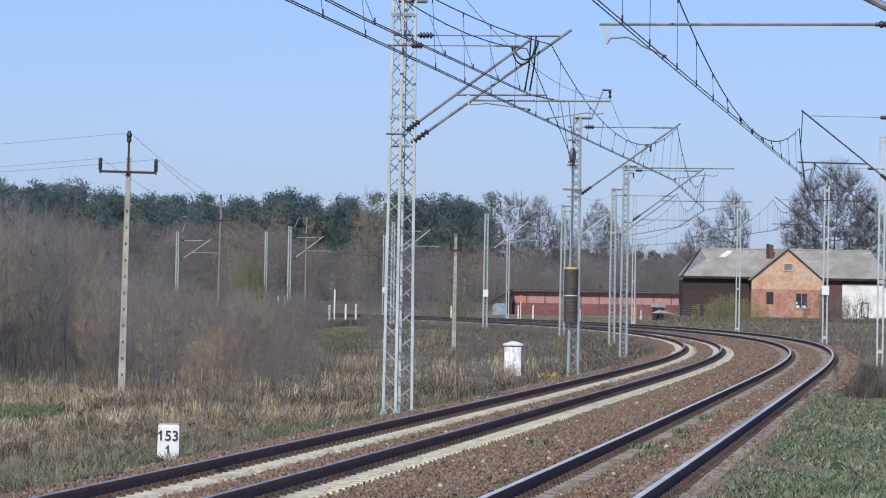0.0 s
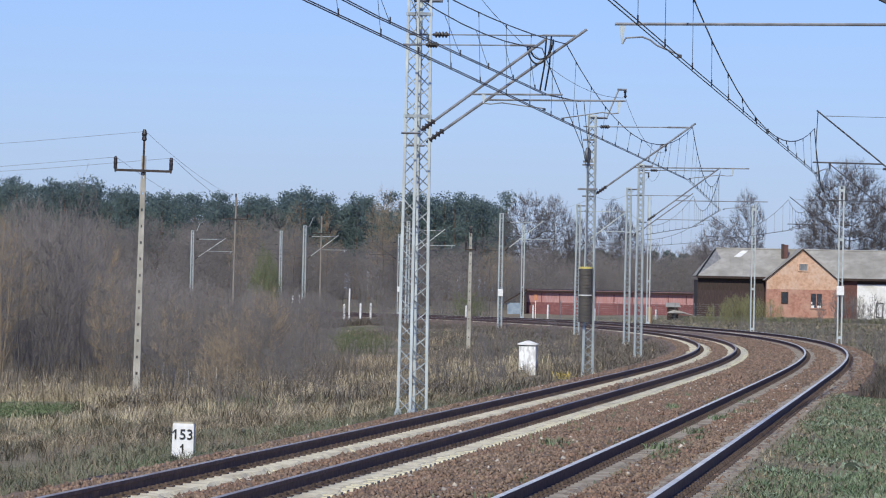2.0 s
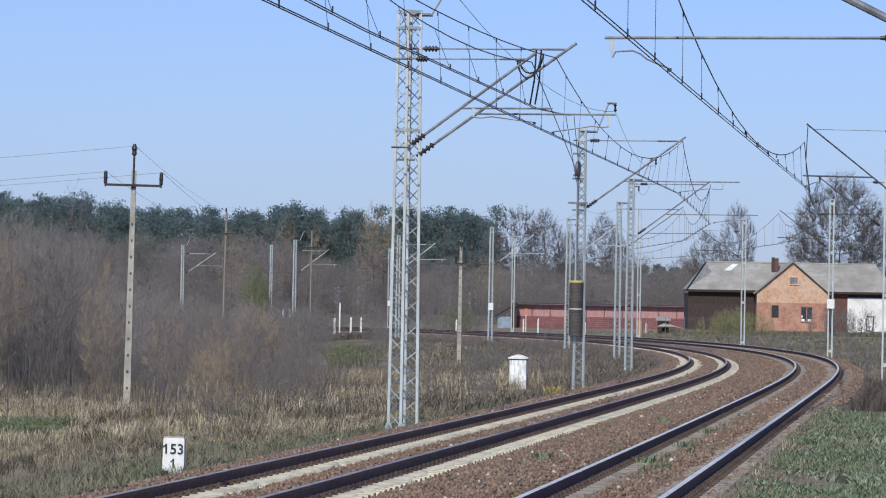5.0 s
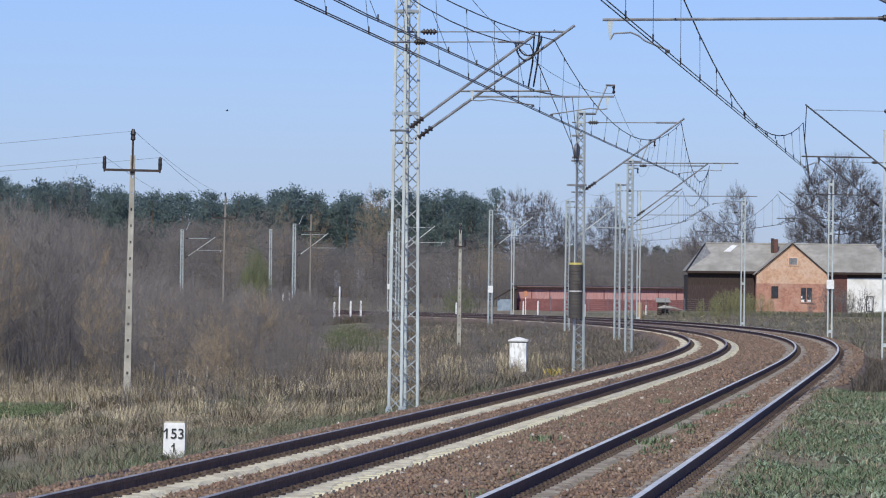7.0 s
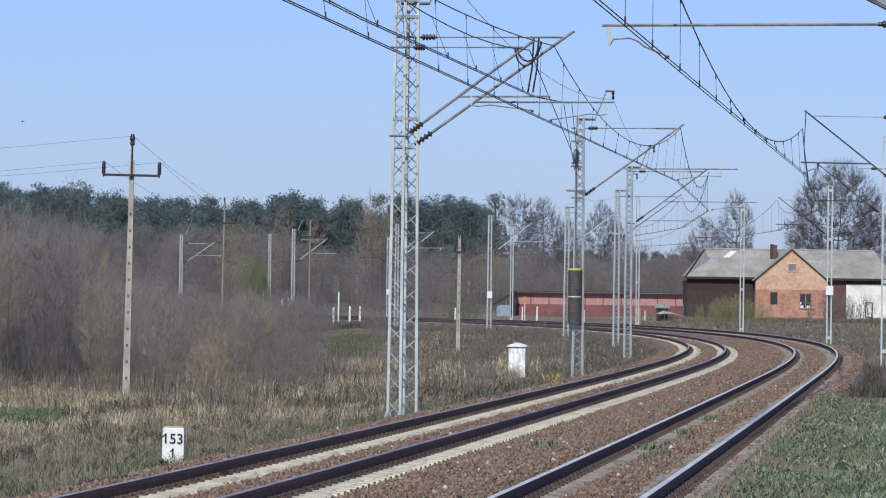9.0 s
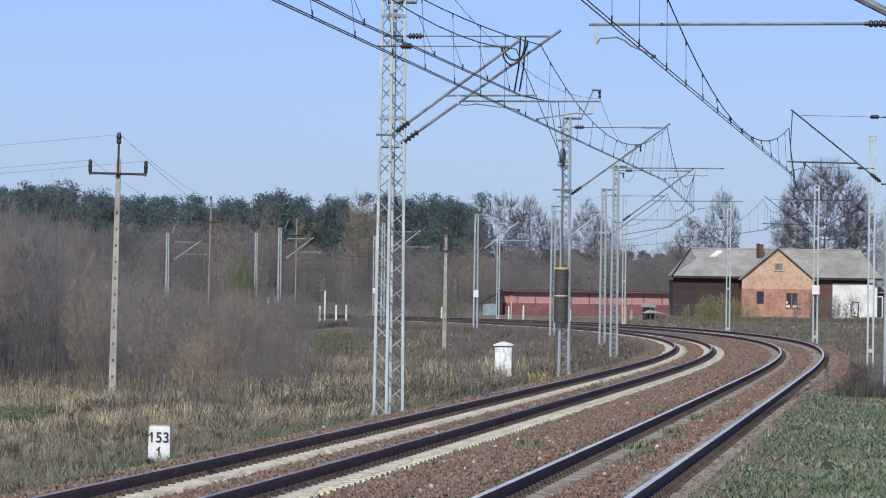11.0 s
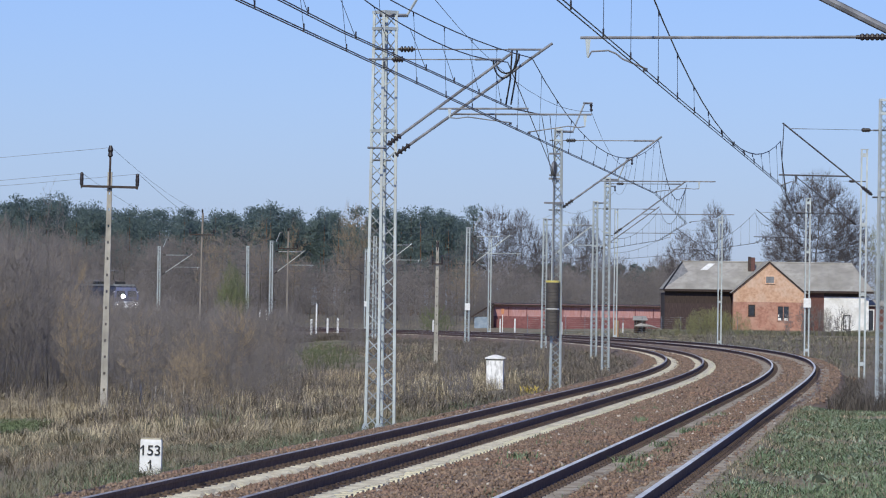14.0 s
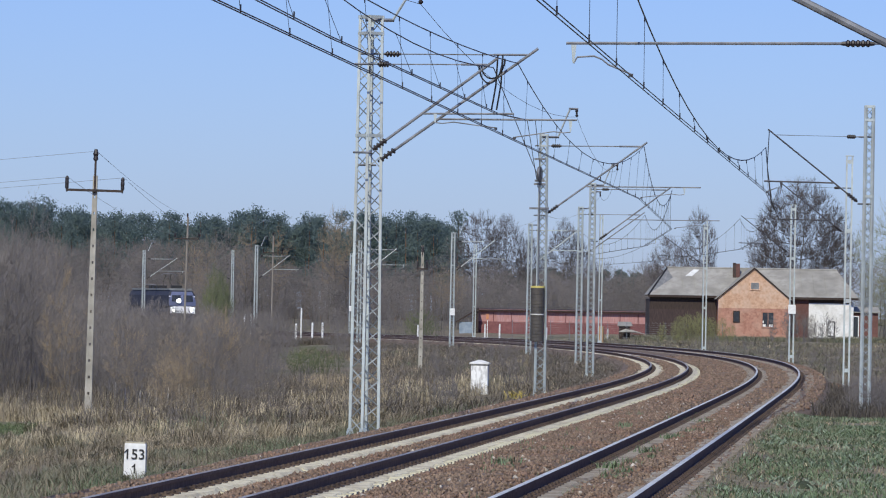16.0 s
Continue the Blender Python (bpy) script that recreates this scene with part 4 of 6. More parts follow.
wall_part("wall", -0.5, 0.5, 0, 1.2, 0, 1.3, DARKWOOD, hut)
roof_part("roof", [(-0.7, -0.2, 1.3), (0.7, -0.2, 1.3), (0.6, 1.4, 1.65), (-0.6, 1.4, 1.65)], 0.06, ROOFGREY, hut)
roof_part("porch_roof", [(-0.6, -1.0, 0.75), (0.9, -1.0, 0.75), (1.9, 0.2, 0.55), (0.2, 0.2, 1.05)], 0.05, CONCRETE, hut)


# ---- small white marker posts by the line ----
def marker(x, y, z, h, w, material=None, name="marker_post", label="small white-painted marker post beside the track"):
    ob = Shape().lathe([(w, 0), (w, h * 0.92), (w * 0.6, h)], sides=8).part(name, material or WHITEPAINT)
    ob.matrix_basis = pose(x, y, z, 0, 0.5, 0)
    tagged(ob, label, "post", "posts beside the line")


for x, y, z, h, w in ((-9.74, 440, -0.7, 1.4, 0.1), (-9.31, 440, -0.7, 2.75, 0.07), (-8.33, 440, -0.7, 1.5, 0.09), (-7.45, 440, -0.7, 1.52, 0.09), (8.41, 470, -0.55, 1.45, 0.08), (7.05, 470, -0.5, 1.35, 0.07),
                      (12.74, 470, -0.5, 1.15, 0.08), (18.4, 470, -0.5, 1.15, 0.08), (0.78, 430, -0.6, 1.4, 0.07), (-12.6, 390, -0.9, 2.4, 0.06), (-12.1, 390, -0.9, 2.4, 0.05)):
    marker(x, y, z, h, w)
sign = thing("warning_marker", pose(7.4, 478, -0.6), "orange marker board on a thin post", "sign")
Shape().tube([(0, 0, 0), (0, 0, 1.8)], 0.04, 6).part("post", WHITEPAINT, sign)
Shape().box(-0.13, 0.13, -0.05, -0.03, 1.9, 2.4).part("board", ORANGE, sign)
marker(17.2, 455, -0.6, 1.5, 0.28, mat("pale_wood", (0.35, 0.22, 0.12), (0.45, 0.3, 0.17), 6), "stump", "pale cut tree stump beside the track")
STAKE = mat("bleached_dead_wood", (0.42, 0.38, 0.32), (0.6, 0.55, 0.48), 9, 0.95)
for x, y, h in ((-8.93, 155.5, 0.9), (-8.29, 149.5, 0.85), (-8.12, 154.5, 0.7), (-8.03, 158.0, 0.65), (-7.54, 160.3, 0.75), (-7.29, 162.3, 0.8), (-7.7, 156.0, 0.5)):
    marker(x, y, float(rise(x, y)) - 0.05, h, 0.02, STAKE, "dead_stalk", "bleached broken dead stalk among reeds")


# ---- vegetation ----
def sticks(segs, rmin=0.0):
    """Three-sided tapered prisms, and three-sided spikes for the last twigs."""
    A = np.array([s[0][:] for s in segs])
    B = np.array([s[1][:] for s in segs])
    tip = np.array([s[3] == 0 for s in segs])
    r0 = np.maximum(np.array([s[2] for s in segs]), rmin)[:, None]
    r1 = np.maximum(np.array([s[3] for s in segs]), rmin)[:, None]
    d = B - A
    d /= np.maximum(np.linalg.norm(d, axis=1, keepdims=True), 1e-6)
    ref = np.where(np.abs(d[:, 2:3]) < 0.9, np.array([[0, 0, 1.0]]), np.array([[1.0, 0, 0]]))
    s = np.cross(d, ref)
    s /= np.linalg.norm(s, axis=1, keepdims=True)
    u = np.cross(s, d)
    ring = [math.cos(k) * s + math.sin(k) * u for k in (0, 2.094, 4.189)]
    low = [A + r0 * g for g in ring]
    high = [B + r1 * g for g in ring]
    n = ~tip
    V1 = np.stack([v[n] for v in low + high], 1).reshape(-1, 3)
    k = (np.arange(n.sum()) * 6)[:, None]
    F1 = np.concatenate([k + np.array([f]) for f in ((0, 1, 4), (0, 4, 3), (1, 2, 5), (1, 5, 4), (2, 0, 3), (2, 3, 5))]) if n.any() else np.zeros((0, 3), int)
    V2 = np.stack([v[tip] for v in low + [B]], 1).reshape(-1, 3)
    k = (np.arange(tip.sum()) * 4)[:, None] + len(V1)
    F2 = np.concatenate([k + np.array([f]) for f in ((0, 1, 3), (1, 2, 3), (2, 0, 3))])
    return np.concatenate([V1, V2]), np.concatenate([F1, F2])


def np_mesh(name, V, F, material):
    me = bpy.data.meshes.new(name)
    V, F = np.asarray(V, np.float32), np.asarray(F, np.int32)
    n = F.shape[1]
    me.vertices.add(len(V))
    me.vertices.foreach_set("co", V.ravel())
    me.loops.add(F.size)
    me.loops.foreach_set("vertex_index", F.ravel())
    me.polygons.add(len(F))
    me.polygons.foreach_set("loop_start", np.arange(len(F), dtype=np.int32) * n)
    me.update(calc_edges=True)
    me.materials.append(material)
    return me


def branch_out(segs, nodes, targets, r0, r1, rn, wiggle, parts=2, up=0.35):
    """Joins each target to a nearby lower node by a bent branch; gives the new nodes."""
    made = []
    N = np.array([n[:] for n in nodes])
    for q in targets:
        d = np.linalg.norm(N - np.array(q[:]), axis=1) + np.maximum(0, N[:, 2] - q.z + 0.02) * 4
        p = nodes[int(np.argmin(d))]
        L = (q - p).length
        last = p
        for i in range(parts):
            u = (i + 1) / parts
            w = p.lerp(q, u) + Vector((rn.uniform(-1, 1), rn.uniform(-1, 1), 0)) * wiggle * L * (u < 1) - Vector((0, 0, up * L * u * (1 - u)))
            segs.append((last, w, r0 + (r1 - r0) * i / parts, r0 + (r1 - r0) * u))
            made.append(w)
            last = w
    return made


def spikes(segs, nodes, count, length, r, rn, centre, up):
    for _ in range(count):
        p = nodes[rn.randrange(len(nodes))]
        out = Vector((p.x - centre.x, p.y - centre.y, (p.z - centre.z) * 0.6))
        d = (out.normalized() * 0.55 + Vector((rn.uniform(-1, 1), rn.uniform(-1, 1), rn.uniform(-0.5, 1) + up)) * 0.7).normalized()
        segs.append((p, p + d * length * rn.uniform(0.5, 1.3), r, 0.0))


def in_egg(rn, wide, low, high, skin=0.0):
    """A point inside an upright egg between two heights."""
    while True:
        x, y, z = (rn.uniform(-1, 1) for _ in range(3))
        k = x * x + y * y + z * z
        if skin < k < 1:
            z = (z + 1) / 2
            taper = 0.75 + 0.5 * math.sin(math.pi * min(1, z * 0.9 + 0.05))
            return Vector((x * wide * taper * 0.8, y * wide * taper * 0.8, low + (high - low) * z))


def shrub_mesh(seed, stems, material, twigs=1500, wide=0.26, sprays=150, boughs=26, stout=1.0):
    """A bare many-stemmed shrub of unit height: upright stems and fine twigs."""
    rn = random.Random(seed)
    low, fine, nodes = [], [], []
    for i in range(stems):
        a = 2 * math.pi * (i + rn.random()) / stems
        p = Vector((math.cos(a) * 0.05, math.sin(a) * 0.05, -0.05))
        top = Vector((math.cos(a) * wide * rn.uniform(0.2, 0.9), math.sin(a) * wide * rn.uniform(0.2, 0.9), rn.uniform(0.55, 0.9)))
        r, n = rn.uniform(0.0022, 0.0036), 5
        for k in range(n):
            q = p.lerp(top, 1 / (n - k)) + Vector((rn.uniform(-1, 1), rn.uniform(-1, 1), 0)) * 0.02
            low.append((p, q, r * (1 - k / n * 0.7), r * (1 - (k + 1) / n * 0.7)))
            p = q
            if q.z > 0.1:
                nodes.append(q)
    nodes += branch_out(low, nodes, [in_egg(rn, wide, 0.15, 0.95) for _ in range(boughs)], 0.0015, 0.0009, rn, 0.15)
    tips = branch_out(fine, nodes, [in_egg(rn, wide * 1.1, 0.1, 1.0, 0.1) for _ in range(sprays)], 0.0011, 0.0007, rn, 0.15)
    spikes(fine, tips + nodes, twigs, 0.105, 0.00075, rn, Vector((0, 0, 0.3)), 0.75)
    low, fine = ([(a, b, r0 * stout, r1 * stout) for a, b, r0, r1 in g] for g in (low, fine))
    return np_mesh("stems", *sticks(low), material), np_mesh("twigs", *sticks(fine, 0.0006 * stout), material)


SHRUBS = [shrub_mesh(k, 7, TWIG) for k in range(6)]
TANSHRUBS = [shrub_mesh(k + 20, 7, TWIG_TAN) for k in range(3)]
FRESHSHRUBS = [shrub_mesh(k + 45, 10, FRESH, 3200) for k in range(2)]
BUDSHRUBS = [shrub_mesh(k + 40, 10, BUDS, 3600) for k in range(2)]


def place_shrub(meshes, x, y, h, rnd, label, wide=1.0, group="thicket of bare shrubs", name="shrub", category="bush"):
    t = thing(name, pose(x, y, float(rise(x, y)), rnd.uniform(-4, 4), rnd.uniform(-4, 4), rnd.uniform(0, 360)), label, category, group)
    for part_name, me in zip(("stem", "crown"), rnd.choice(meshes)):
        ob = tagged(new(part_name, me), kind="stuff")
        ob.parent, ob.matrix_basis = t, Matrix.Diagonal((h * wide, h * wide, h, 1))
    return t


def scrub(name, meshes, spots, seed, label, category="scrub"):
    """Many small shrubs joined into one object; spots: x, y, height, width."""
    rn = random.Random(seed)
    data = []
    for pair in meshes:
        cs, xs, k = [], [], 0
        for me in pair:
            co = np.empty(len(me.vertices) * 3, np.float32)
            me.vertices.foreach_get("co", co)
            ix = np.empty(len(me.loops), np.int32)
            me.loops.foreach_get("vertex_index", ix)
            cs.append(co.reshape(-1, 3))
            xs.append(ix.reshape(-1, 3) + k)
            k += len(me.vertices)
        data.append((np.concatenate(cs), np.concatenate(xs)))
    V, F, k = [], [], 0
    for x, y, h, wide in spots:
        co, ix = rn.choice(data)
        a = rn.uniform(0, 6.283)
        c, s = math.cos(a), math.sin(a)
        V.append(np.stack([x + h * wide * (co[:, 0] * c - co[:, 1] * s), y + h * wide * (co[:, 0] * s + co[:, 1] * c), float(rise(x, y)) + h * co[:, 2]], 1))
        F.append(ix + k)
        k += len(co)
    ob = new(name, np_mesh(name, np.concatenate(V), np.concatenate(F), meshes[0][0].materials[0]))
    return tagged(ob, label, category, kind="stuff")


rnd = random.Random(11)
HOUSEBUSH = [shrub_mesh(k + 150, 6, TWIG, 420, sprays=60, boughs=14, stout=3.2) for k in range(3)]
GREENBUSH = [shrub_mesh(k + 160, 8, FRESH, 900, wide=0.42, sprays=60, boughs=14, stout=3.5) for k in range(2)]
LIGHT = [shrub_mesh(k + 90, 5, TWIG, 800, sprays=60, boughs=12) for k in range(5)]
TINY = [shrub_mesh(k + 120, 4, TWIG, 150, sprays=26, boughs=8, stout=2.0) for k in range(6)]
# thicket on the meadow left of the line: a tall grove, and lower willows towards the line
count = 0
while count < 260:
    y = 140 + 200 * rnd.random() ** 1.4
    q = rnd.uniform(-0.108, -0.012)
    x = y * q
    o, s = (float(v) for v in beside(x, y))
    if o > -12.5 or (y < 158 and x < -9.5) or (q > -0.0245 and y < 330 and rnd.random() < 0.9):
        continue
    tall = min(max((-0.056 - q) / 0.016, 0), 1)
    h = (3.45 + 2.3 * tall) * min(max((-o - 11.0) / 6.0, 0.3), 1.0) * rnd.uniform(0.7, 1.1)
    if q > -0.07:
        h = min(h, (3.85 if q < -0.054 else 3.65) + rnd.uniform(-0.5, 0.1))
    if abs(q + 0.0412) < 0.003 and 200 < y < 285:
        continue
    if tall < 0.5 and rnd.random() < 0.35:
        continue
    if (x + 9.16) ** 2 + (y - 146) ** 2 < 3 or (abs(x + 0.0625 * y) < 0.8 and y < 146):
        continue
    tan = rnd.random() < 0.14
    place_shrub(TANSHRUBS if tan else SHRUBS, x, y, h, rnd, "tan bare shrub in the wet meadow" if tan else "grey-brown leafless shrub in the wet meadow", rnd.uniform(0.75, 1.05))
    count += 1
for _ in range(110):
    y = rnd.uniform(190, 340)
    x = y * rnd.uniform(-0.066, -0.034)
    if float(beside(x, y)[0]) < -13:
        place_shrub(SHRUBS, x, y, rnd.uniform(2.7, 3.3), rnd, "grey-brown leafless shrub in the wet meadow", rnd.uniform(0.7, 0.95))
spots = []
for _ in range(130):
    s = rnd.uniform(96, 330)
    p = on_line(s, rnd.uniform(-9.5, -6.4) if s < 150 else rnd.uniform(-13, -6.6))
    if p.y < 178 and abs(p.x / p.y - 0.0142) < 0.0045:
        continue
    spots.append((p.x, p.y, rnd.uniform(0.7, 1.7), 1.2))
for _ in range(120):
    p = on_line(rnd.uniform(310, 500), rnd.uniform(-34, -9.5))
    spots.append((p.x, p.y, rnd.uniform(1.5, 2.7), 1.15))
while len(spots) < 400:
    p = on_line(rnd.uniform(330, 560), rnd.uniform(5.5, 60))
    if p.x < 3.5 and p.y < 600:
        spots.append((p.x, p.y, rnd.uniform(1.8, 3.4), 1.15))
for _ in range(90):
    p = on_line(rnd.uniform(72, 132), rnd.uniform(-19, -6.8))
    if p.x > -9.2 or p.y > 141:
        spots.append((p.x, p.y, rnd.uniform(0.45, 1.0), 1.0))
scrub("ditch_scrub", TINY, spots, 1, "low leafless scrub in the ditch by the track")
spots = []
for _ in range(120):
    o = rnd.uniform(4.4, 15)
    p = on_line(rnd.uniform(76 + (8 if o < 5.5 else 0), 165), o)
    spots.append((p.x, p.y, rnd.uniform(0.6, 1.5) * (1 if o > 8 else 0.6), 1.25))
for _ in range(250):
    p = on_line(rnd.uniform(76, 122), rnd.uniform(4.5, 9.0))
    spots.append((p.x, p.y, rnd.uniform(0.7, 1.35), 1.2))
for _ in range(60):
    p = on_line(rnd.uniform(200, 400), rnd.uniform(7, 22))
    spots.append((p.x, p.y, rnd.uniform(0.6, 1.4), 1.2))
for _ in range(70):
    p = on_line(rnd.uniform(125, 330), rnd.uniform(6.5, 14))
    spots.append((p.x, p.y, rnd.uniform(0.8, 1.7), 1.1))
for _ in range(70):
    p = on_line(rnd.uniform(100, 215), rnd.uniform(5.2, 17))
    spots.append((p.x, p.y, rnd.uniform(0.7, 1.5), 1.15))
scrub("dry_scrub", TINY, spots, 2, "low grey dry scrub beyond the outer track")
for dx, dy, h in ((-1.4, 0, 2.2), (-0.4, 1, 2.7), (0.6, 0, 2.8), (1.5, 1, 2.4), (2.6, 2, 2.3), (-2.4, 2, 1.9), (0.1, 2, 2.6), (1.0, 3, 2.6), (-0.9, 3, 2.5), (2.0, 3, 2.3), (3.3, 1, 1.8)):
    place_shrub(BUDSHRUBS, 23.7 + dx, 425 + dy, h, rnd, "yellow-green budding willow shrub near the house", 0.85, "budding shrubs near the house")
for x, y, h in ((33.2, 445, 3.1), (33.7, 447, 3.4), (34.3, 444, 2.9), (34.9, 446, 2.6), (35.5, 448, 2.8), (36.4, 452, 2.2), (37.2, 455, 2.9), (38.1, 456, 2.4), (31.9, 446, 2.3)):
    place_shrub(HOUSEBUSH, x, y, h, rnd, "sparse leafless bush before the farmhouse", 1.0, "bare bushes before the farmhouse", "bush", "bush")
for x, y, h in ((-5.3, 246, 1.3), (-4.9, 250, 1.6), (-4.4, 252, 1.5), (-4.8, 243, 1.2), (-4.0, 248, 1.2), (-3.5, 251, 1.1), (-5.6, 253, 1.4)):
    place_shrub(GREENBUSH, x, y, h, rnd, "low green bush on the ditch bank", 1.3, "low green bushes by the ditch", "bush", "bush")
for x, y, h in ((0.4, 452, 3.0), (1.1, 455, 3.4), (1.9, 458, 2.8)):
    place_shrub(GREENBUSH, x, y, h, rnd, "pale green willow bush beyond the line", 0.8, "willow bushes beyond the line", "bush", "bush")
for x, y, h in ((-11.5, 292, 5.4), (-11.1, 293, 5.7), (-10.9, 295, 5.4), (-11.2, 296, 5.8), (-10.8, 290, 4.9)):
    place_shrub(FRESHSHRUBS, x, y, h, rnd, "fresh green willow among bare shrubs", 0.5, "budding willows in the thicket")


def tree_mesh(seed, material, twigs=2600, wide=0.34, low=0.22, r=0.012, limbs=12, boughs=90, sprays=420, twig_r=0.00065):
    """A bare tree of unit height: the trunk, and a domed crown of limbs, boughs and fine twigs."""
    rn = random.Random(seed)
    tr, cr = [], []
    p, nodes, n = Vector((0, 0, -0.03)), [], 9
    for i in range(n):
        q = Vector((rn.uniform(-1, 1) * 0.014, rn.uniform(-1, 1) * 0.014, 0.86 * (i + 1) / n))
        tr.append((p, q, r * (1 - i / n * 0.88), r * (1 - (i + 1) / n * 0.88)))
        if q.z > low * 0.8:
            nodes.append(q)
        p = q
    first = branch_out(cr, nodes, [in_egg(rn, wide * 0.85, low + 0.1, 0.9, 0.3) for _ in range(limbs)], r * 0.26, r * 0.1, rn, 0.12, 4, 0.15)
    second = branch_out(cr, nodes + first, [in_egg(rn, wide, low, 0.97, 0.15) for _ in range(boughs)], r * 0.1, r * 0.06, rn, 0.14, 3, 0.1)
    third = branch_out(cr, nodes + first + second, [in_egg(rn, wide * 1.08, low, 1.0, 0.2) for _ in range(sprays)], 0.0009, twig_r, rn, 0.14, 2, 0.1)
    spikes(cr, third + second, twigs, 0.05, twig_r, rn, Vector((0, 0, 0.45)), 0.35)
    return np_mesh("trunk", *sticks(tr), BARK), np_mesh("crown", *sticks(cr, 0.0006), material)


TREES = [tree_mesh(60 + k, CROWN, 26000 if k == 0 else 9000, 0.42 if k == 0 else 0.33, 0.16, sprays=1700 if k == 0 else 700, boughs=160) for k in range(4)] + [tree_mesh(70, TWIG, 500, 0.2, 0.25, 0.008, 8, 40, 120)]
WOODTREES = [tree_mesh(100 + k, TWIG, 4200, 0.36, 0.02, 0.009, 10, 60, 300) for k in range(5)]
EDGETREES = [tree_mesh(140 + k, CROWN, 10000, 0.34, 0.3, r=0.012, sprays=750) for k in range(3)]
PALETREES = [tree_mesh(80 + k, TWIG_TAN, 900, 0.22, 0.3, 0.008, 12, 60, 160) for k in range(2)]


def place_tree(kind, x, y, h, rnd, label, wide=1.0, group="", turn=None):
    t = thing("bare_tree", pose(x, y, float(rise(x, y)), 0, 0, rnd.uniform(0, 360) if turn is None else turn), label, "tree", group)
    for name, me in zip(("trunk", "crown"), kind):
        ob = new(name, me)
        ob.parent = t
        ob.matrix_basis = Matrix.Diagonal((h * wide, h * wide, h, 1))
    return t


for k, x, y, h, wide in ((0, 43.2, 560, 17.3, 0.76), (5, 31.0, 545, 13.7, 0.43), (6, 28.6, 560, 10.6, 0.72), (3, 40.3, 575, 12.5, 0.6), (1, 47.5, 570, 13.5, 0.7), (2, 37.5, 590, 7.5, 0.8), (7, 33.6, 580, 8.5, 0.7)):
    place_tree((TREES + EDGETREES)[k], x, y, h, rnd, "tall leafless tree behind the farm buildings", wide, "bare trees behind the farm")
TREES += EDGETREES
for k, x, y, h, wide in ((5, 9.0, 640, 14.6, 0.75), (6, 12.2, 645, 14.2, 0.62), (7, 19.4, 640, 13.6, 0.5), (5, 21.8, 660, 11.5, 0.6), (4, 5.5, 640, 12.4, 0.9), (6, 15.6, 655, 11.5, 0.55)):
    place_tree(TREES[k], x, y, h, rnd, "tall pale leafless tree at the edge of the woods", wide, "bare trees at the wood's edge")
for k, x, y, h, wide in ((0, -8.8, 600, 14.4, 0.7), (1, -7.6, 604, 14.0, 0.65), (0, -9.6, 606, 12.5, 0.7), (1, -22.3, 560, 11.0, 0.7), (0, -24.5, 575, 11.0, 0.8), (1, -6.5, 610, 12.2, 0.7), (0, 3.6, 556, 7.5, 0.8), (1, 4.6, 560, 8.2, 0.8), (0, 5.4, 558, 7.0, 0.8), (1, -15.0, 585, 12.0, 0.7), (0, -19.0, 590, 12.5, 0.6)):
    place_tree(PALETREES[k], x, y, h, rnd, "slim pale birch without leaves before the pine wood", wide, "pale birches before the pines")
place_tree(TREES[4], -12.7, 172, 7.4, rnd, "slim dark leafless tree in the thicket", 0.55)
place_tree(TREES[4], -12.9, 150, 5.6, rnd, "slim dark leafless tree in the thicket", 0.6)
WILLOWS = [tree_mesh(75, BUDS, 3200, 0.36, 0.15, 0.012)]
for x, y, h, wide in ((52.3, 556, 15.2, 0.8), (50.2, 530, 10.5, 0.9), (47.5, 512, 7.0, 1.0)):
    place_tree(WILLOWS[0], x, y, h, rnd, "willow in first pale leaf behind the farm", wide, "willows behind the farm")
for x, y, h in ((46.0, 530, 7.5), (47.8, 535, 8.6), (49.4, 528, 8.0), (51.0, 540, 9.0), (45.0, 545, 8.0), (52.6, 530, 8.2)):
    place_tree(WOODTREES[int(h * 10) % 5], x, y, h, rnd, "brown leafless tree beside the farm buildings", 1.1, "bare trees beside the farm")
# brown leafless wood behind the line
for _ in range(150):
    y = rnd.uniform(590, 740)
    x = y * rnd.uniform(-0.085, 0.052)
    h = rnd.uniform(6.5, 9.5) * (1.0 if x / y < 0.0 else 0.95)
    if x / y < -0.03:
        h *= 1.25
    place_tree(rnd.choice(WOODTREES), x, y, h, rnd, "brown leafless tree of the damp wood", rnd.uniform(0.9, 1.3), "damp wood behind the line")
for _ in range(150):
    y = rnd.uniform(552, 640)
    x = y * rnd.uniform(-0.095, 0.052)
    if float(beside(x, y)[0]) > -10 and y < 575 and x < 0:
        continue
    place_shrub(SHRUBS, x, y, rnd.uniform(4.6, 7.2), rnd, "brown leafless sapling of the damp wood", rnd.uniform(1.2, 1.6), "saplings of the damp wood", "sapling", "sapling")
spots = []
for _ in range(110):
    y = rnd.uniform(535, 740)
    x = y * rnd.uniform(-0.095, 0.05)
    if 4 < x < 26 and y < 548 or float(beside(x, y)[0]) > -8 and y < 560 and x < 0:
        continue
    spots.append((x, y, rnd.uniform(3.0, 6.0) * (1 if y < 640 else 1.3), 1.1))
scrub("undergrowth", LIGHT, spots, 3, "brown leafless undergrowth of the damp wood", "undergrowth")


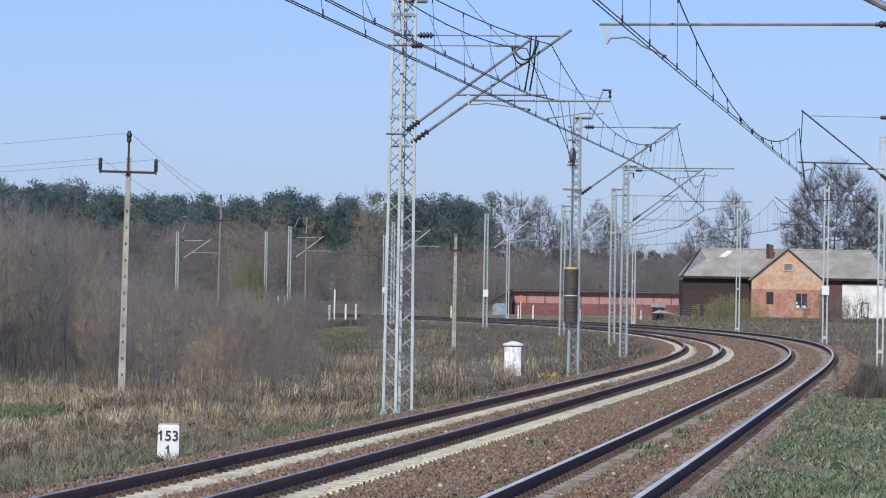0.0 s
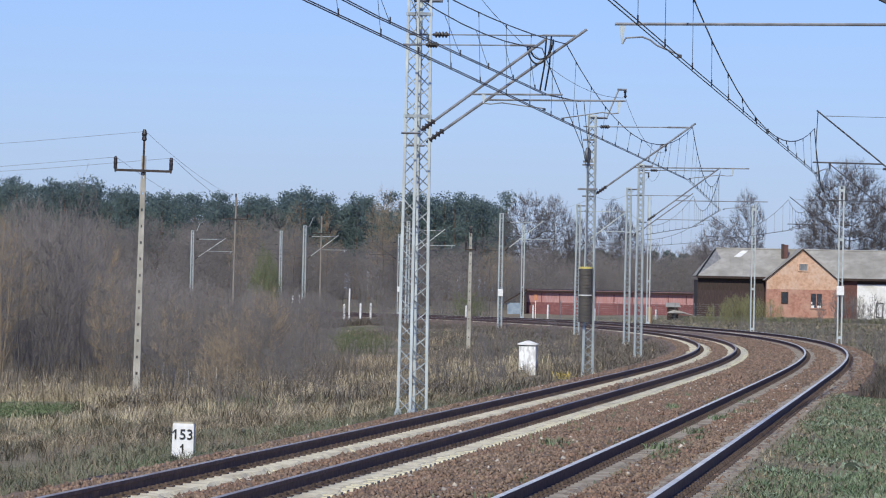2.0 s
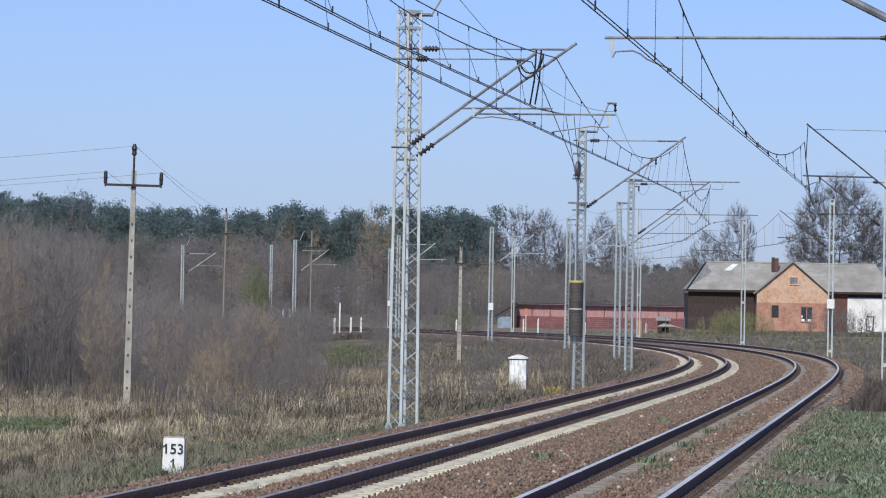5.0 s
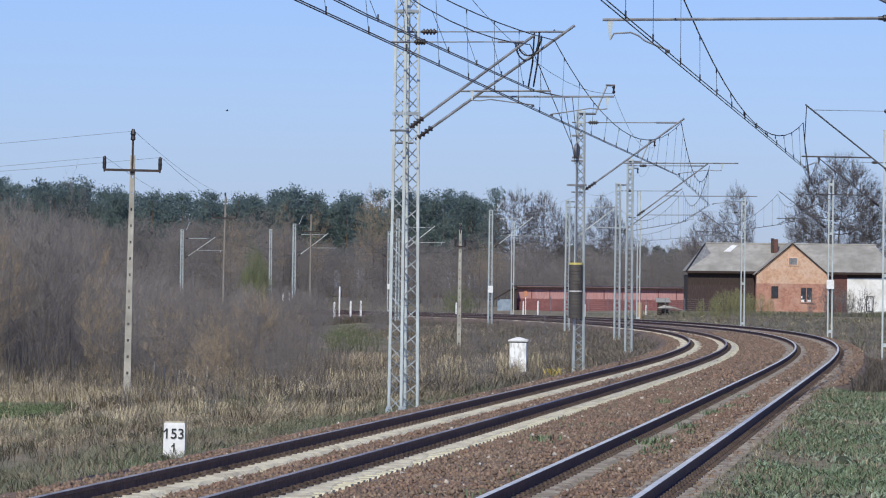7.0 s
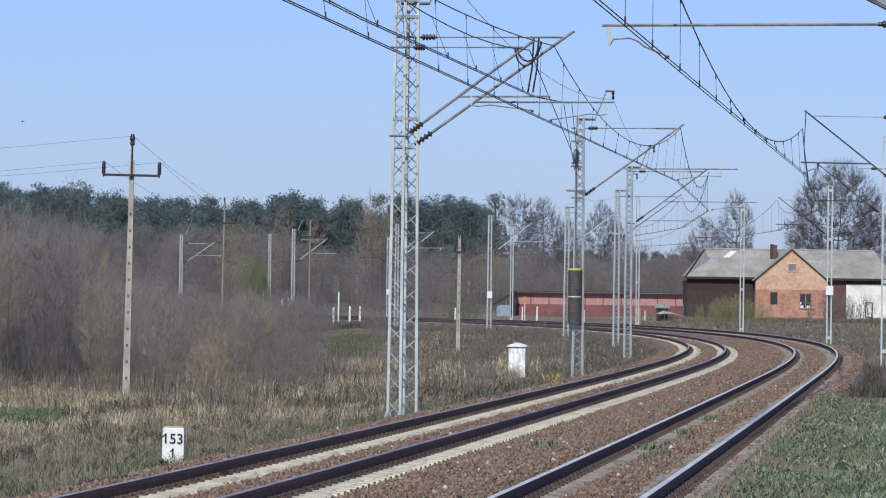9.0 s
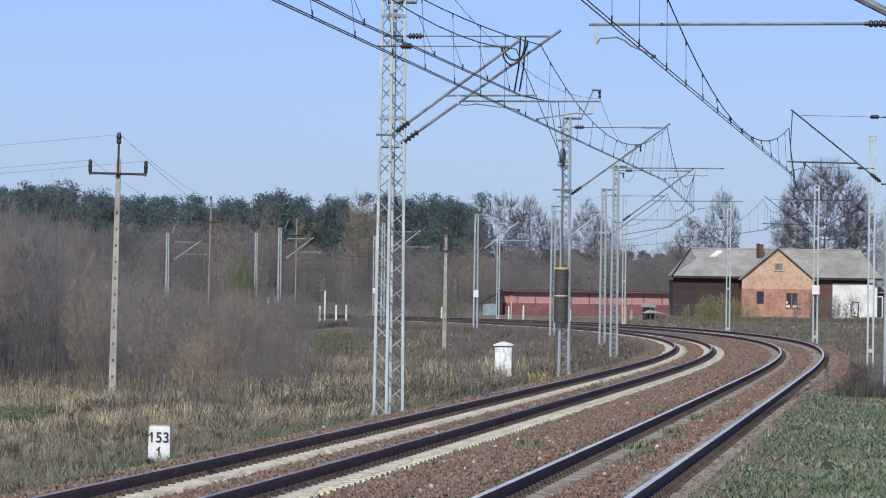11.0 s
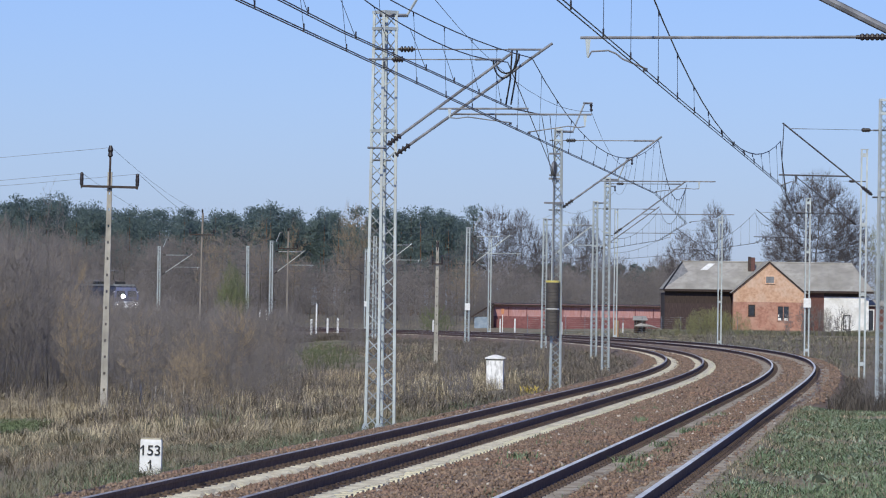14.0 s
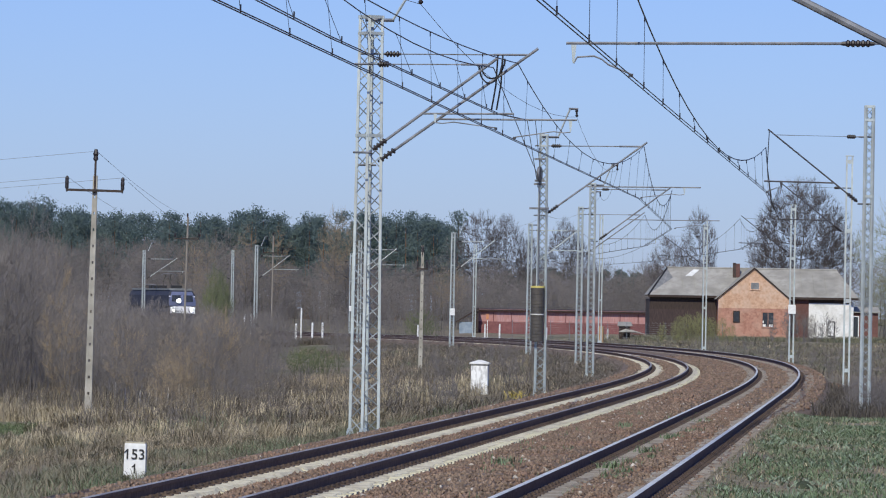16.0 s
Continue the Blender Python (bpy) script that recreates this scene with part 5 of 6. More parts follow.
# pine wood on the horizon: trunks and needle tufts
def pines(name, spots, seed, label):
    r = np.random.default_rng(seed)
    V, F, trunk = [], [], []
    k = 0
    for x, y, z, h in spots:
        trunk.append((Vector((x, y, z - 0.5)), Vector((x + r.uniform(-0.3, 0.3), y, z + h * 0.93)), 0.17, 0.05))
        tufts = 44
        u = 0.15 + 0.85 * r.random(tufts) ** 0.8
        rad = h * 0.17 * np.clip(1.12 - u, 0, 1) ** 0.6 * r.random(tufts) ** 0.5 * r.uniform(0.8, 1.15)
        a = r.uniform(0, 6.283, tufts)
        c = np.stack([x + np.cos(a) * rad, y + np.sin(a) * rad, z + h * (0.25 + 0.75 * u)], 1)
        far = y > 2000
        m = 14 if far else 46
        ctr = np.repeat(c, m, 0) + r.normal(0, 1, (tufts * m, 3)) * np.array([0.55, 0.55, 0.3])
        k1 = 0.5 if far else 0.1
        d1 = r.normal(0, k1, (tufts * m, 3)) + np.array([0, 0, k1 * 0.7])
        d2 = r.normal(0, k1 * 0.75, (tufts * m, 3))
        V.append(np.stack([ctr - d1, ctr + d1 * 0.6 + d2, ctr + d1 * 0.6 - d2], 1).reshape(-1, 3))
    V = np.concatenate(V)
    F = np.arange(len(V)).reshape(-1, 3)
    t = thing(name, Matrix(), label, "wood", kind="stuff")
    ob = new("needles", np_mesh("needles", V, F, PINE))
    ob.parent = t
    tagged(ob, kind="stuff")
    ob = new("trunks", np_mesh("trunks", *sticks(trunk), PINEBARK))
    ob.parent = t
    tagged(ob, kind="stuff")


spots = []
for i in range(400):
    y = rnd.uniform(805, 880)
    x = y * rnd.uniform(-0.105, 0.0095)
    spots.append((x, y, -1.0, rnd.uniform(14.0, 18.4) + 1.0 * (rnd.random() < 0.15) + (1.2 if x / y < -0.07 else 0)))
pines("pine_wood", spots, 5, "dark green pine wood on the horizon, needles tinted for haze")
spots = []
for i in range(150):
    y = rnd.uniform(2300, 2700)
    x = y * rnd.uniform(0.015, 0.075)
    spots.append((x, y, 0.0, rnd.uniform(16, 22)))
pines("distant_wood", spots, 6, "far wood on the horizon, needles tinted bluish for haze")


# ---- grasses ----
def blades(name, n, where, hmin, hmax, width, material, seed, label, lean=0.35, tuft=7, lift=0.0):
    """Bent blades in tufts; where(r) gives points and a height factor."""
    r = np.random.default_rng(seed)
    x, y, k = where(r, n)
    x, y, k = (np.repeat(v, tuft) for v in (x, y, k))
    free = ~((np.abs(x + 0.0533 * y) < 0.3) & (y > 70) & (y < 77.6)) & ~((np.abs(x - 0.0142 * y) < 0.5) & (y > 150) & (y < 173))
    if "lawn" not in label:
        free &= ~((x < -9.4) & (x > -14) & (y > 118) & (y < 141) & (x < -9.4 - 0.02 * (y - 124)) & (r.random(len(x)) > 0.1))
    x, y, k = x[free], y[free], k[free]
    N = len(x)
    x, y = x + r.normal(0, 0.07, N), y + r.normal(0, 0.12, N)
    z = rise(x, y) - 0.02 + lift
    h = r.uniform(hmin, hmax, N) * k
    a = r.uniform(0, 6.283, N)
    ln = r.uniform(0.05, lean, N) * h * 1.6
    wx, wy = np.cos(a + 1.57) * width * r.uniform(0.6, 1.4, N), np.sin(a + 1.57) * width * r.uniform(0.6, 1.4, N)
    tx, ty = np.cos(a) * ln, np.sin(a) * ln
    V = np.stack([np.stack([x - wx, y - wy, z], 1), np.stack([x + wx, y + wy, z], 1),
                  np.stack([x + tx * 0.35 + wx * 0.8, y + ty * 0.35 + wy * 0.8, z + h * 0.62], 1), np.stack([x + tx * 0.35 - wx * 0.8, y + ty * 0.35 - wy * 0.8, z + h * 0.62], 1),
                  np.stack([x + tx, y + ty, z + h * r.uniform(0.8, 1.0, N)], 1)], 1).reshape(-1, 3)
    b = (np.arange(N) * 5)[:, None]
    F = np.concatenate([b + np.array([f]) for f in ((0, 1, 2), (0, 2, 3), (3, 2, 4))])
    ob = new(name, np_mesh(name, V, F, material))
    return tagged(ob, label, "grass", kind="stuff")


def strip(o0, o1, s0, s1, bias=1.0, patch=None, kfun=None, lack=-0.2):
    def where(r, n):
        s = s0 + (s1 - s0) * r.random(n) ** bias
        o = r.uniform(o0, o1, n)
        if patch:
            keep = np.sin(s * patch + o * 0.9) + np.sin(o * 1.7 - s * patch * 0.6) + r.normal(0, 0.7, n) > lack
            s, o = s[keep], o[keep]
        x, y, t = np.interp(s, LS, LX), np.interp(s, LS, LY), np.interp(s, LS, LT)
        k = np.ones(len(s)) if kfun is None else kfun(s, o)
        return x + np.cos(t) * o, y - np.sin(t) * o, k
    return where


LUSH = mat("lush_grass", (0.10, 0.138, 0.062), (0.155, 0.195, 0.092), 0.5, 0.85, island=0.15)
SEDGE = mat("grey_green_sedge", (0.12, 0.13, 0.085), (0.21, 0.21, 0.14), 0.5, 0.9, island=0.3, c3=(0.27, 0.22, 0.14), big=0.3)
DULL = mat("dull_brush", (0.07, 0.06, 0.048), (0.125, 0.108, 0.088), 0.5, 0.9, island=0.35)
WEED = mat("withered_weeds", (0.165, 0.138, 0.096), (0.285, 0.24, 0.17), 0.5, 0.9, island=0.35)
blades("dry_grass", 9000, strip(-27, -6.6, 52, 122, 1.0, 0.23, lack=0.5, kfun=lambda s, o: np.where((s > 60) & (o < -13), 0.5, 1.0)), 0.1, 0.3, 0.005, HAY, 21, "pale matted dry grass over the meadow", 2.6, 11)
blades("withered_weeds", 8500, strip(-27, -5.6, 10, 130, kfun=lambda s, o: np.where((s > 70) & (o < -14), 0.5, 1.0)), 0.1, 0.34, 0.0042, WEED, 31, "withered brown weeds over the meadow", 1.3, 8)
blades("reeds", 900, strip(-26, -9.5, 90, 175, 1.0, 0.35), 0.3, 0.7, 0.005, HAY, 22, "tall pale bent reeds in the wet meadow", 0.8)


def tussocks(name, n, where, hmin, hmax, wide, material, seed, label, count=30, bend=1.1):
    """Clumps of long blades that the winter has laid over, each clump to its own side."""
    r = np.random.default_rng(seed)
    x, y, k = where(r, n)
    keep = ~((np.abs(x + 0.0533 * y) < 0.5) & (y > 60) & (y < 77.6)) & ~((x < -9.4) & (y > 105) & (y < 141)) & ~((np.abs(x - 0.0142 * y) < 0.6) & (y > 150) & (y < 173))
    x, y, k = x[keep], y[keep], k[keep]
    n = len(x)
    side, size, tone = r.uniform(0, 6.283, n), r.uniform(hmin, hmax, n) * k, r.uniform(0.4, 1.3, n)
    rp = lambda v: np.repeat(v, count)
    x, y, a, h, b = rp(x), rp(y), rp(side), rp(size), rp(tone)
    N = len(x)
    x, y = x + r.normal(0, 0.16, N) * h * 1.4, y + r.normal(0, 0.2, N) * h * 1.4
    a, h = a + r.normal(0, 0.8, N), h * r.uniform(0.5, 1.15, N)
    z = rise(x, y) - 0.03
    ln = bend * b * h * r.uniform(0.5, 1.2, N)
    wx, wy = np.cos(a + 1.57) * wide, np.sin(a + 1.57) * wide
    cx, cy = np.cos(a) * ln, np.sin(a) * ln
    top, mid = h * np.clip(1.05 - 0.5 * b, 0.3, 1), h * 0.68
    V = np.stack([np.stack([x - wx, y - wy, z], 1), np.stack([x + wx, y + wy, z], 1), np.stack([x + cx * 0.35 + wx, y + cy * 0.35 + wy, z + mid], 1),
                  np.stack([x + cx * 0.35 - wx, y + cy * 0.35 - wy, z + mid], 1), np.stack([x + cx, y + cy, z + top], 1)], 1).reshape(-1, 3)
    k0 = (np.arange(N) * 5)[:, None]
    F = np.concatenate([k0 + np.array([f]) for f in ((0, 1, 2), (0, 2, 3), (3, 2, 4))])
    return tagged(new(name, np_mesh(name, V, F, material)), label, "grass", kind="stuff")


STRAW = mat("bleached_straw", (0.40, 0.335, 0.215), (0.6, 0.515, 0.345), 0.5, 0.9, island=0.3, c3=(0.25, 0.2, 0.13), big=0.2)
tussocks("straw_tussocks", 1500, strip(-24, -6.5, 66, 150, 1.0, 0.3, lack=0.1), 0.3, 0.66, 0.0048, STRAW, 51, "tussocks of bleached straw laid over by winter", 36, 2.0)
tussocks("straw_tussocks", 420, strip(-14, -7.0, 100, 165, 1.0, 0.2, lack=0.2), 0.5, 0.95, 0.006, STRAW, 52, "tall bleached tussocks of reed along the ditch", 26, 0.9)
tussocks("brown_tussocks", 900, strip(-24, -6.0, 62, 150, 1.0, 0.25, lack=0.0), 0.25, 0.55, 0.005, WEED, 53, "brown withered tussocks in the wet meadow", 30, 1.6)
tussocks("green_tussocks", 700, strip(-16, -5.2, 20, 78, 1.0, 0.5, lack=-0.4), 0.16, 0.34, 0.0045, SEDGE, 54, "grey-green tussocks of sedge by the ballast", 30, 1.6)
tussocks("green_tussocks", 350, strip(-16, -6.5, 80, 135, 1.0, 0.3, lack=0.5), 0.25, 0.5, 0.005, SEDGE, 57, "olive tussocks among the straw", 28, 1.4)
lawn = lambda r, n: (-9.6 - 4.4 * r.random(n) ** 0.8 + r.normal(0, 0.35, n), r.normal(130, 5.0, n), r.uniform(0.6, 1.3, n))
blades("green_grass", 9000, lawn, 0.03, 0.09, 0.012, LUSH, 55, "smooth patch of green lawn in the meadow", 0.9, 4)
blades("dry_grass", 2200, lambda r, n: (r.uniform(-15, -9.6, n), r.uniform(141, 153, n), np.ones(n)), 0.1, 0.28, 0.007, STRAW, 56, "band of pale straw behind the green patch", 1.6, 6)
blades("dry_grass", 3600, strip(-16, -4.6, 105, 330, 1.2, 0.2), 0.2, 0.5, 0.008, HAY, 23, "pale dry grass along the ditch", 1.1)
BRUSH = mat("weathered_brush", (0.115, 0.098, 0.078), (0.2, 0.172, 0.138), 0.5, 0.9, island=0.35)
blades("withered_weeds", 5500, strip(-16, -3.9, 90, 330, 1.2), 0.2, 0.6, 0.009, BRUSH, 32, "withered brown weeds along the ditch", 1.0)
blades("green_grass", 3500, strip(-14, -4.2, 90, 330, 1.2, 0.13, lack=0.3), 0.12, 0.35, 0.009, GREEN, 37, "fresh green grass along the ditch", 0.9)
q_ = on_line(60.6, LC - 2.9)
blades("sedge", 70, lambda r, n: (q_.x + r.normal(0, 0.4, n), q_.y + r.normal(-0.3, 0.6, n), np.ones(n)), 0.12, 0.32, 0.005, SEDGE, 59, "grey-green grass round a mast foot", 0.9, 14, 0.04)
blades("withered_weeds", 6000, strip(-5.4, -3.35, 10, 160, 1.0, 0.6, lack=-0.6), 0.08, 0.22, 0.006, BRUSH, 38, "withered weeds at the foot of the ballast", 0.9)
blades("green_grass", 3200, strip(-5.4, -3.5, 5, 120, 1.0, 0.4), 0.06, 0.2, 0.006, GREEN, 39, "fresh green grass at the foot of the ballast", 0.7)
blades("sedge", 7500, strip(-8.6, -4.7, 0, 92, 1.0, 0.5, lack=-0.7), 0.08, 0.24, 0.0045, SEDGE, 24, "grey-green sedge at the foot of the ballast", 1.3)
blades("green_grass", 3500, strip(-7.4, -4.7, 0, 90, 1.0, 0.35, lack=0.1), 0.08, 0.22, 0.0048, GREEN, 47, "fresh green grass at the foot of the ballast", 1.0)
# the darker brush tone here paints in the dense shade among the shrubs
blades("withered_weeds", 4500, strip(-40, -11.5, 96, 185, 0.8), 0.35, 1.0, 0.006, BRUSH, 43, "tall withered stalks under the thicket, tone darkened for its shade", 0.7, 6)
blades("reeds", 170, lambda r, n: (r.normal(-2.4, 1.1, n), r.normal(197.0, 4.0, n), np.ones(n)), 0.35, 0.85, 0.007, HAY, 44, "clump of bleached reeds in the ditch", 0.4, 9)
blades("green_grass", 20000, strip(3.3, 11, 2, 80, 1.0, 0.6, lack=-0.75, kfun=lambda s, o: np.clip((o - 3.1) / 0.5, 0.35, 1)), 0.04, 0.115, 0.0065, GREEN, 26, "short green grass beside the outer track", 1.5)
blades("dry_grass", 3000, strip(3.3, 11, 0, 85), 0.03, 0.11, 0.004, HAY, 27, "dry grass stalks among green grass", 0.9)
blades("dry_grass", 450, strip(4.6, 30, 90, 420), 0.1, 0.28, 0.01, HAY, 28, "dry grass beyond the outer track", 1.0)
blades("withered_weeds", 4500, strip(4.4, 30, 90, 420, 1.0), 0.15, 0.42, 0.01, BRUSH, 40, "withered weeds beyond the outer track", 1.0)
blades("green_grass", 6500, strip(5.0, 30, 210, 440, 1.0, 0.11, lack=-0.4), 0.12, 0.3, 0.013, SEDGE, 42, "olive spring grass before the farm", 0.9)
blades("green_grass", 2600, lambda r, n: (r.uniform(20.5, 46, n), r.uniform(452, 474, n), np.ones(n)), 0.25, 0.6, 0.014, SEDGE, 48, "tall olive grass along the farm walls", 0.8)
blades("dry_grass", 700, strip(5.0, 32, 330, 440, 1.0), 0.1, 0.28, 0.012, STRAW, 45, "pale straw before the farm", 0.9)
blades("green_grass", 90, strip(-0.4, 2.3, 8, 70, 1.0, 1.2), 0.06, 0.14, 0.006, GREEN, 29, "weeds growing between the tracks", 0.6, 9, 0.42)
for j, (s_, o_, n_) in enumerate(((28.5, 1.75, 9), (30.5, 1.98, 5), (24.5, 2.0, 7), (37.0, 1.85, 8), (47.0, 1.8, 8), (52.0, 1.95, 4), (26.0, 2.12, 6), (33.0, 2.1, 3), (61.0, 1.8, 6), (30.0, 0.2, 4), (55.0, 0.6, 6))):
    c_ = on_line(s_, o_)
    blades("weed_clump", n_, lambda r, n, c_=c_: (c_.x + r.normal(0, 0.07, n), c_.y + r.normal(0, 0.5, n), np.ones(n)), 0.05, 0.14, 0.008, GREEN, 60 + j, "clump of green weeds between the rails", 0.9, 12, 0.45)
blades("weed_leaves", 5000, strip(3.5, 11, 2, 80, 1.0, 0.9, lack=0.2), 0.04, 0.1, 0.016, LEAVES, 36, "pale broad weed leaves in the grass", 1.5, 7)
blades("withered_weeds", 4200, strip(-7.5, -3.9, 140, 400, 1.0), 0.15, 0.45, 0.01, BRUSH, 46, "withered weeds on the inner bank of the curve", 1.0)
blades("sedge", 2600, strip(-5.2, -4.2, 15, 75), 0.05, 0.16, 0.0045, SEDGE, 49, "short sedge along the toe of the ballast", 1.0)
blades("withered_weeds", 900, lambda r, n: (r.uniform(-13, -5, n), r.uniform(424, 437, n), np.ones(n)), 0.3, 0.75, 0.016, BRUSH, 61, "withered weeds before the far posts", 0.8)
BRACKEN = mat("rusty_dead_bracken", (0.22, 0.125, 0.075), (0.33, 0.2, 0.12), 0.6, 0.9, island=0.35)
blades("dead_bracken", 4600, strip(3.75, 6.6, 76, 150, 1.0, 0.5, lack=-0.6), 0.1, 0.34, 0.012, BRACKEN, 33, "rusty brown dead bracken on the bank", 1.2)
blades("withered_weeds", 7000, strip(3.8, 12, 74, 130), 0.2, 0.75, 0.007, DULL, 34, "withered grey weeds beyond the grass", 0.6)
blades("dry_grass", 2500, strip(3.15, 4.6, 0, 80), 0.02, 0.08, 0.004, WEED, 35, "sparse withered stalks along the dirt edge", 0.9)



# ---- ballast stones ----
r = np.random.default_rng(9)


def stones(n, s0, s1, bias, size):
    s = s0 + (s1 - s0) * r.random(n) ** bias
    o = r.uniform(-3.8, 4.05, n)
    po, pz = np.array([p[0] for p in prof]), np.array([p[1] for p in prof])
    wide = 0.45 * np.clip((s - 64) / 14, 0, 1)
    z = np.interp(np.where(o > 3.05, np.maximum(o - wide, 3.05), o), po, pz)
    clear = o < 3.16 + 0.55 * np.clip((s - 64) / 14, 0, 1)
    for ro, lift in RAIL_AT:
        clear &= ~((o > ro - 0.13 - 0.2 * np.clip((s - 40) / 20, 0, 1)) & (o < ro + 0.36 + 0.06 * np.sin(s * 2.1) + 0.08 * np.sin(s * 0.63 + ro * 3) + r.normal(0, 0.09, n)) & (r.random(n) < (0.95 if ro < 0 else 0.8)))
    s, o, z = s[clear], o[clear], z[clear]
    n = len(s)
    x, y, t, lv = np.interp(s, LS, LX), np.interp(s, LS, LY), np.interp(s, LS, LT), level(s)
    c = np.stack([x + np.cos(t) * o, y - np.sin(t) * o, z + lv + r.uniform(-0.01, 0.02, n)], 1)
    unit = np.array([[1, 0, 0], [0, 1, 0], [-1, 0, 0], [0, -1, 0], [0, 0, 1], [0, 0, -1.0]])
    V = unit[None] * (r.uniform(0.55, 1.15, (n, 6, 1)) * (size * r.uniform(0.6, 1.5, n))[:, None, None])
    V += r.normal(0, size * 0.22, (n, 6, 3))
    a = r.uniform(0, 6.283, n)
    R = np.zeros((n, 3, 3))
    R[:, 0, 0], R[:, 0, 1], R[:, 1, 0], R[:, 1, 1], R[:, 2, 2] = np.cos(a), -np.sin(a), np.sin(a), np.cos(a), 1
    tl = r.uniform(-0.8, 0.8, n)
    Q = np.zeros((n, 3, 3))
    Q[:, 0, 0], Q[:, 1, 1], Q[:, 1, 2], Q[:, 2, 1], Q[:, 2, 2] = 1, np.cos(tl), -np.sin(tl), np.sin(tl), np.cos(tl)
    V = np.einsum("nij,njk,nmk->nmi", R, Q, V) + c[:, None]
    tri = np.array([[0, 1, 4], [1, 2, 4], [2, 3, 4], [3, 0, 4], [1, 0, 5], [2, 1, 5], [3, 2, 5], [0, 3, 5]])
    F = (np.arange(n) * 6)[:, None, None] + tri[None]
    return V.reshape(-1, 3), F.reshape(-1, 3)


V1, F1 = stones(58000, 0, 75, 1.15, 0.029)
V2, F2 = stones(22000, 75, 230, 1.1, 0.046)
ob = new("ballast_stones", np_mesh("ballast_stones", np.concatenate([V1, V2]), np.concatenate([F1, F2 + len(V1)]), STONE))
tagged(ob, "loose reddish-brown crushed stones between the rails", "gravel", kind="stuff")


V3, F3 = stones(520, 0, 90, 1.0, 0.034)
ob = new("pale_stones", np_mesh("pale_stones", V3 + np.array([0, 0, 0.012]), F3, mat("pale_limestone", (0.36, 0.31, 0.26), (0.55, 0.49, 0.42), 20, 0.9, island=0.3)))
tagged(ob, "scattered pale stones on the brown ballast", "gravel", kind="stuff")


# ---- small things in the grass by the outer track ----
def lump(name, x, y, rx, ry, h, material, seed, label, category, sink=0.02):
    """An uneven rounded heap or stone resting on the ground."""
    rn = random.Random(seed)
    v, f, n = [(0, 0, h)], [], 12
    for j in range(1, 5):
        a = j / 4 * math.pi / 2
        for k in range(n):
            b = 2 * math.pi * k / n
            g = rn.uniform(0.82, 1.15)
            v.append((rx * math.sin(a) * math.cos(b) * g, ry * math.sin(a) * math.sin(b) * g, h * math.cos(a) * rn.uniform(0.85, 1.1) - (0.05 if j == 4 else 0)))
    f = [(0, 1 + k, 1 + (k + 1) % n) for k in range(n)] + [(1 + j * n + k, 1 + (j + 1) * n + k, 1 + (j + 1) * n + (k + 1) % n, 1 + j * n + (k + 1) % n) for j in range(3) for k in range(n)]
    ob = put(name, v, f, material)
    ob.matrix_basis = pose(x, y, float(rise(x, y)) - sink, 0, 0, rn.uniform(0, 360))
    return tagged(ob, label, category)


MOULD = mat("dark_mould", (0.03, 0.04, 0.025), (0.06, 0.075, 0.045), 8, 0.95, bump=0.5)
lump("molehill", 4.88, 62.3, 0.1, 0.12, 0.12, MOULD, 1, "dark mossy molehill in the short grass", "molehill")
p = on_line(86, RC + 2.3)
lump("rubble_stone", p.x, p.y, 0.2, 0.25, 0.26, WHITEPAINT, 2, "pale lump of broken concrete by a mast", "rubble")
p = on_line(85.6, RC + 2.55)
lump("rubble_stone", p.x, p.y, 0.28, 0.2, 0.2, WHITEPAINT, 3, "pale lump of broken concrete by a mast", "rubble")
YFLOWER = mat("yellow_blossom", (0.55, 0.42, 0.06), (0.7, 0.55, 0.1), 8, 0.8, island=0.2)
p = on_line(112, LC - 3.35)
blades("yellow_blossom", 14, lambda r, n: (p.x + r.normal(0, 0.14, n), p.y + r.normal(0, 0.3, n), np.ones(n)), 0.2, 0.5, 0.022, YFLOWER, 41, "small clump of yellow blossom by a mast foot", 0.8)

# ---- birds ----
def bird(start, end, t0, t1):
    """A small dark bird on a straight flight from start at t0 to end at t1."""
    v = (end - start) / (t1 - t0)
    turn = math.degrees(math.atan2(v.y, v.x))
    m0 = start - v * t0
    b = thing("bird", pose(*m0, 0, 0, turn), "small dark bird in flight", "bird", "flying birds")
    Shape().tube([(0.07, 0, 0.0), (0.04, 0, 0.004), (0, 0, 0.004), (-0.05, 0, 0.0), (-0.09, 0, 0)], 0.024, 6, 0.008).part("body", BLACKPAINT, b)
    for sy in (-1, 1):
        put("wing", [(0.04, sy * 0.01, 0.01), (-0.02, sy * 0.01, 0.01), (-0.03, sy * 0.1, 0.05), (0.01, sy * 0.11, 0.05), (-0.04, sy * 0.19, 0.06), (0, 0, 0.0), (-0.02, sy * 0.1, 0.044)],
            [(0, 1, 2, 3), (3, 2, 4), (1, 0, 5), (2, 6, 4)], BLACKPAINT, b)
    put("tail", [(-0.08, 0, 0.004), (-0.14, 0.025, 0.004), (-0.14, -0.025, 0.004), (-0.14, 0, -0.004)], [(0, 1, 2), (0, 2, 3), (0, 3, 1)], BLACKPAINT, b)
    for c in b.children:
        c.matrix_basis = Matrix.Scale(0.65, 4)
    return b, [(t, pose(*(m0 + v * t), 0, 0, turn)) for t in (0.0, 4.0, 8.0, 12.0, 16.0)]


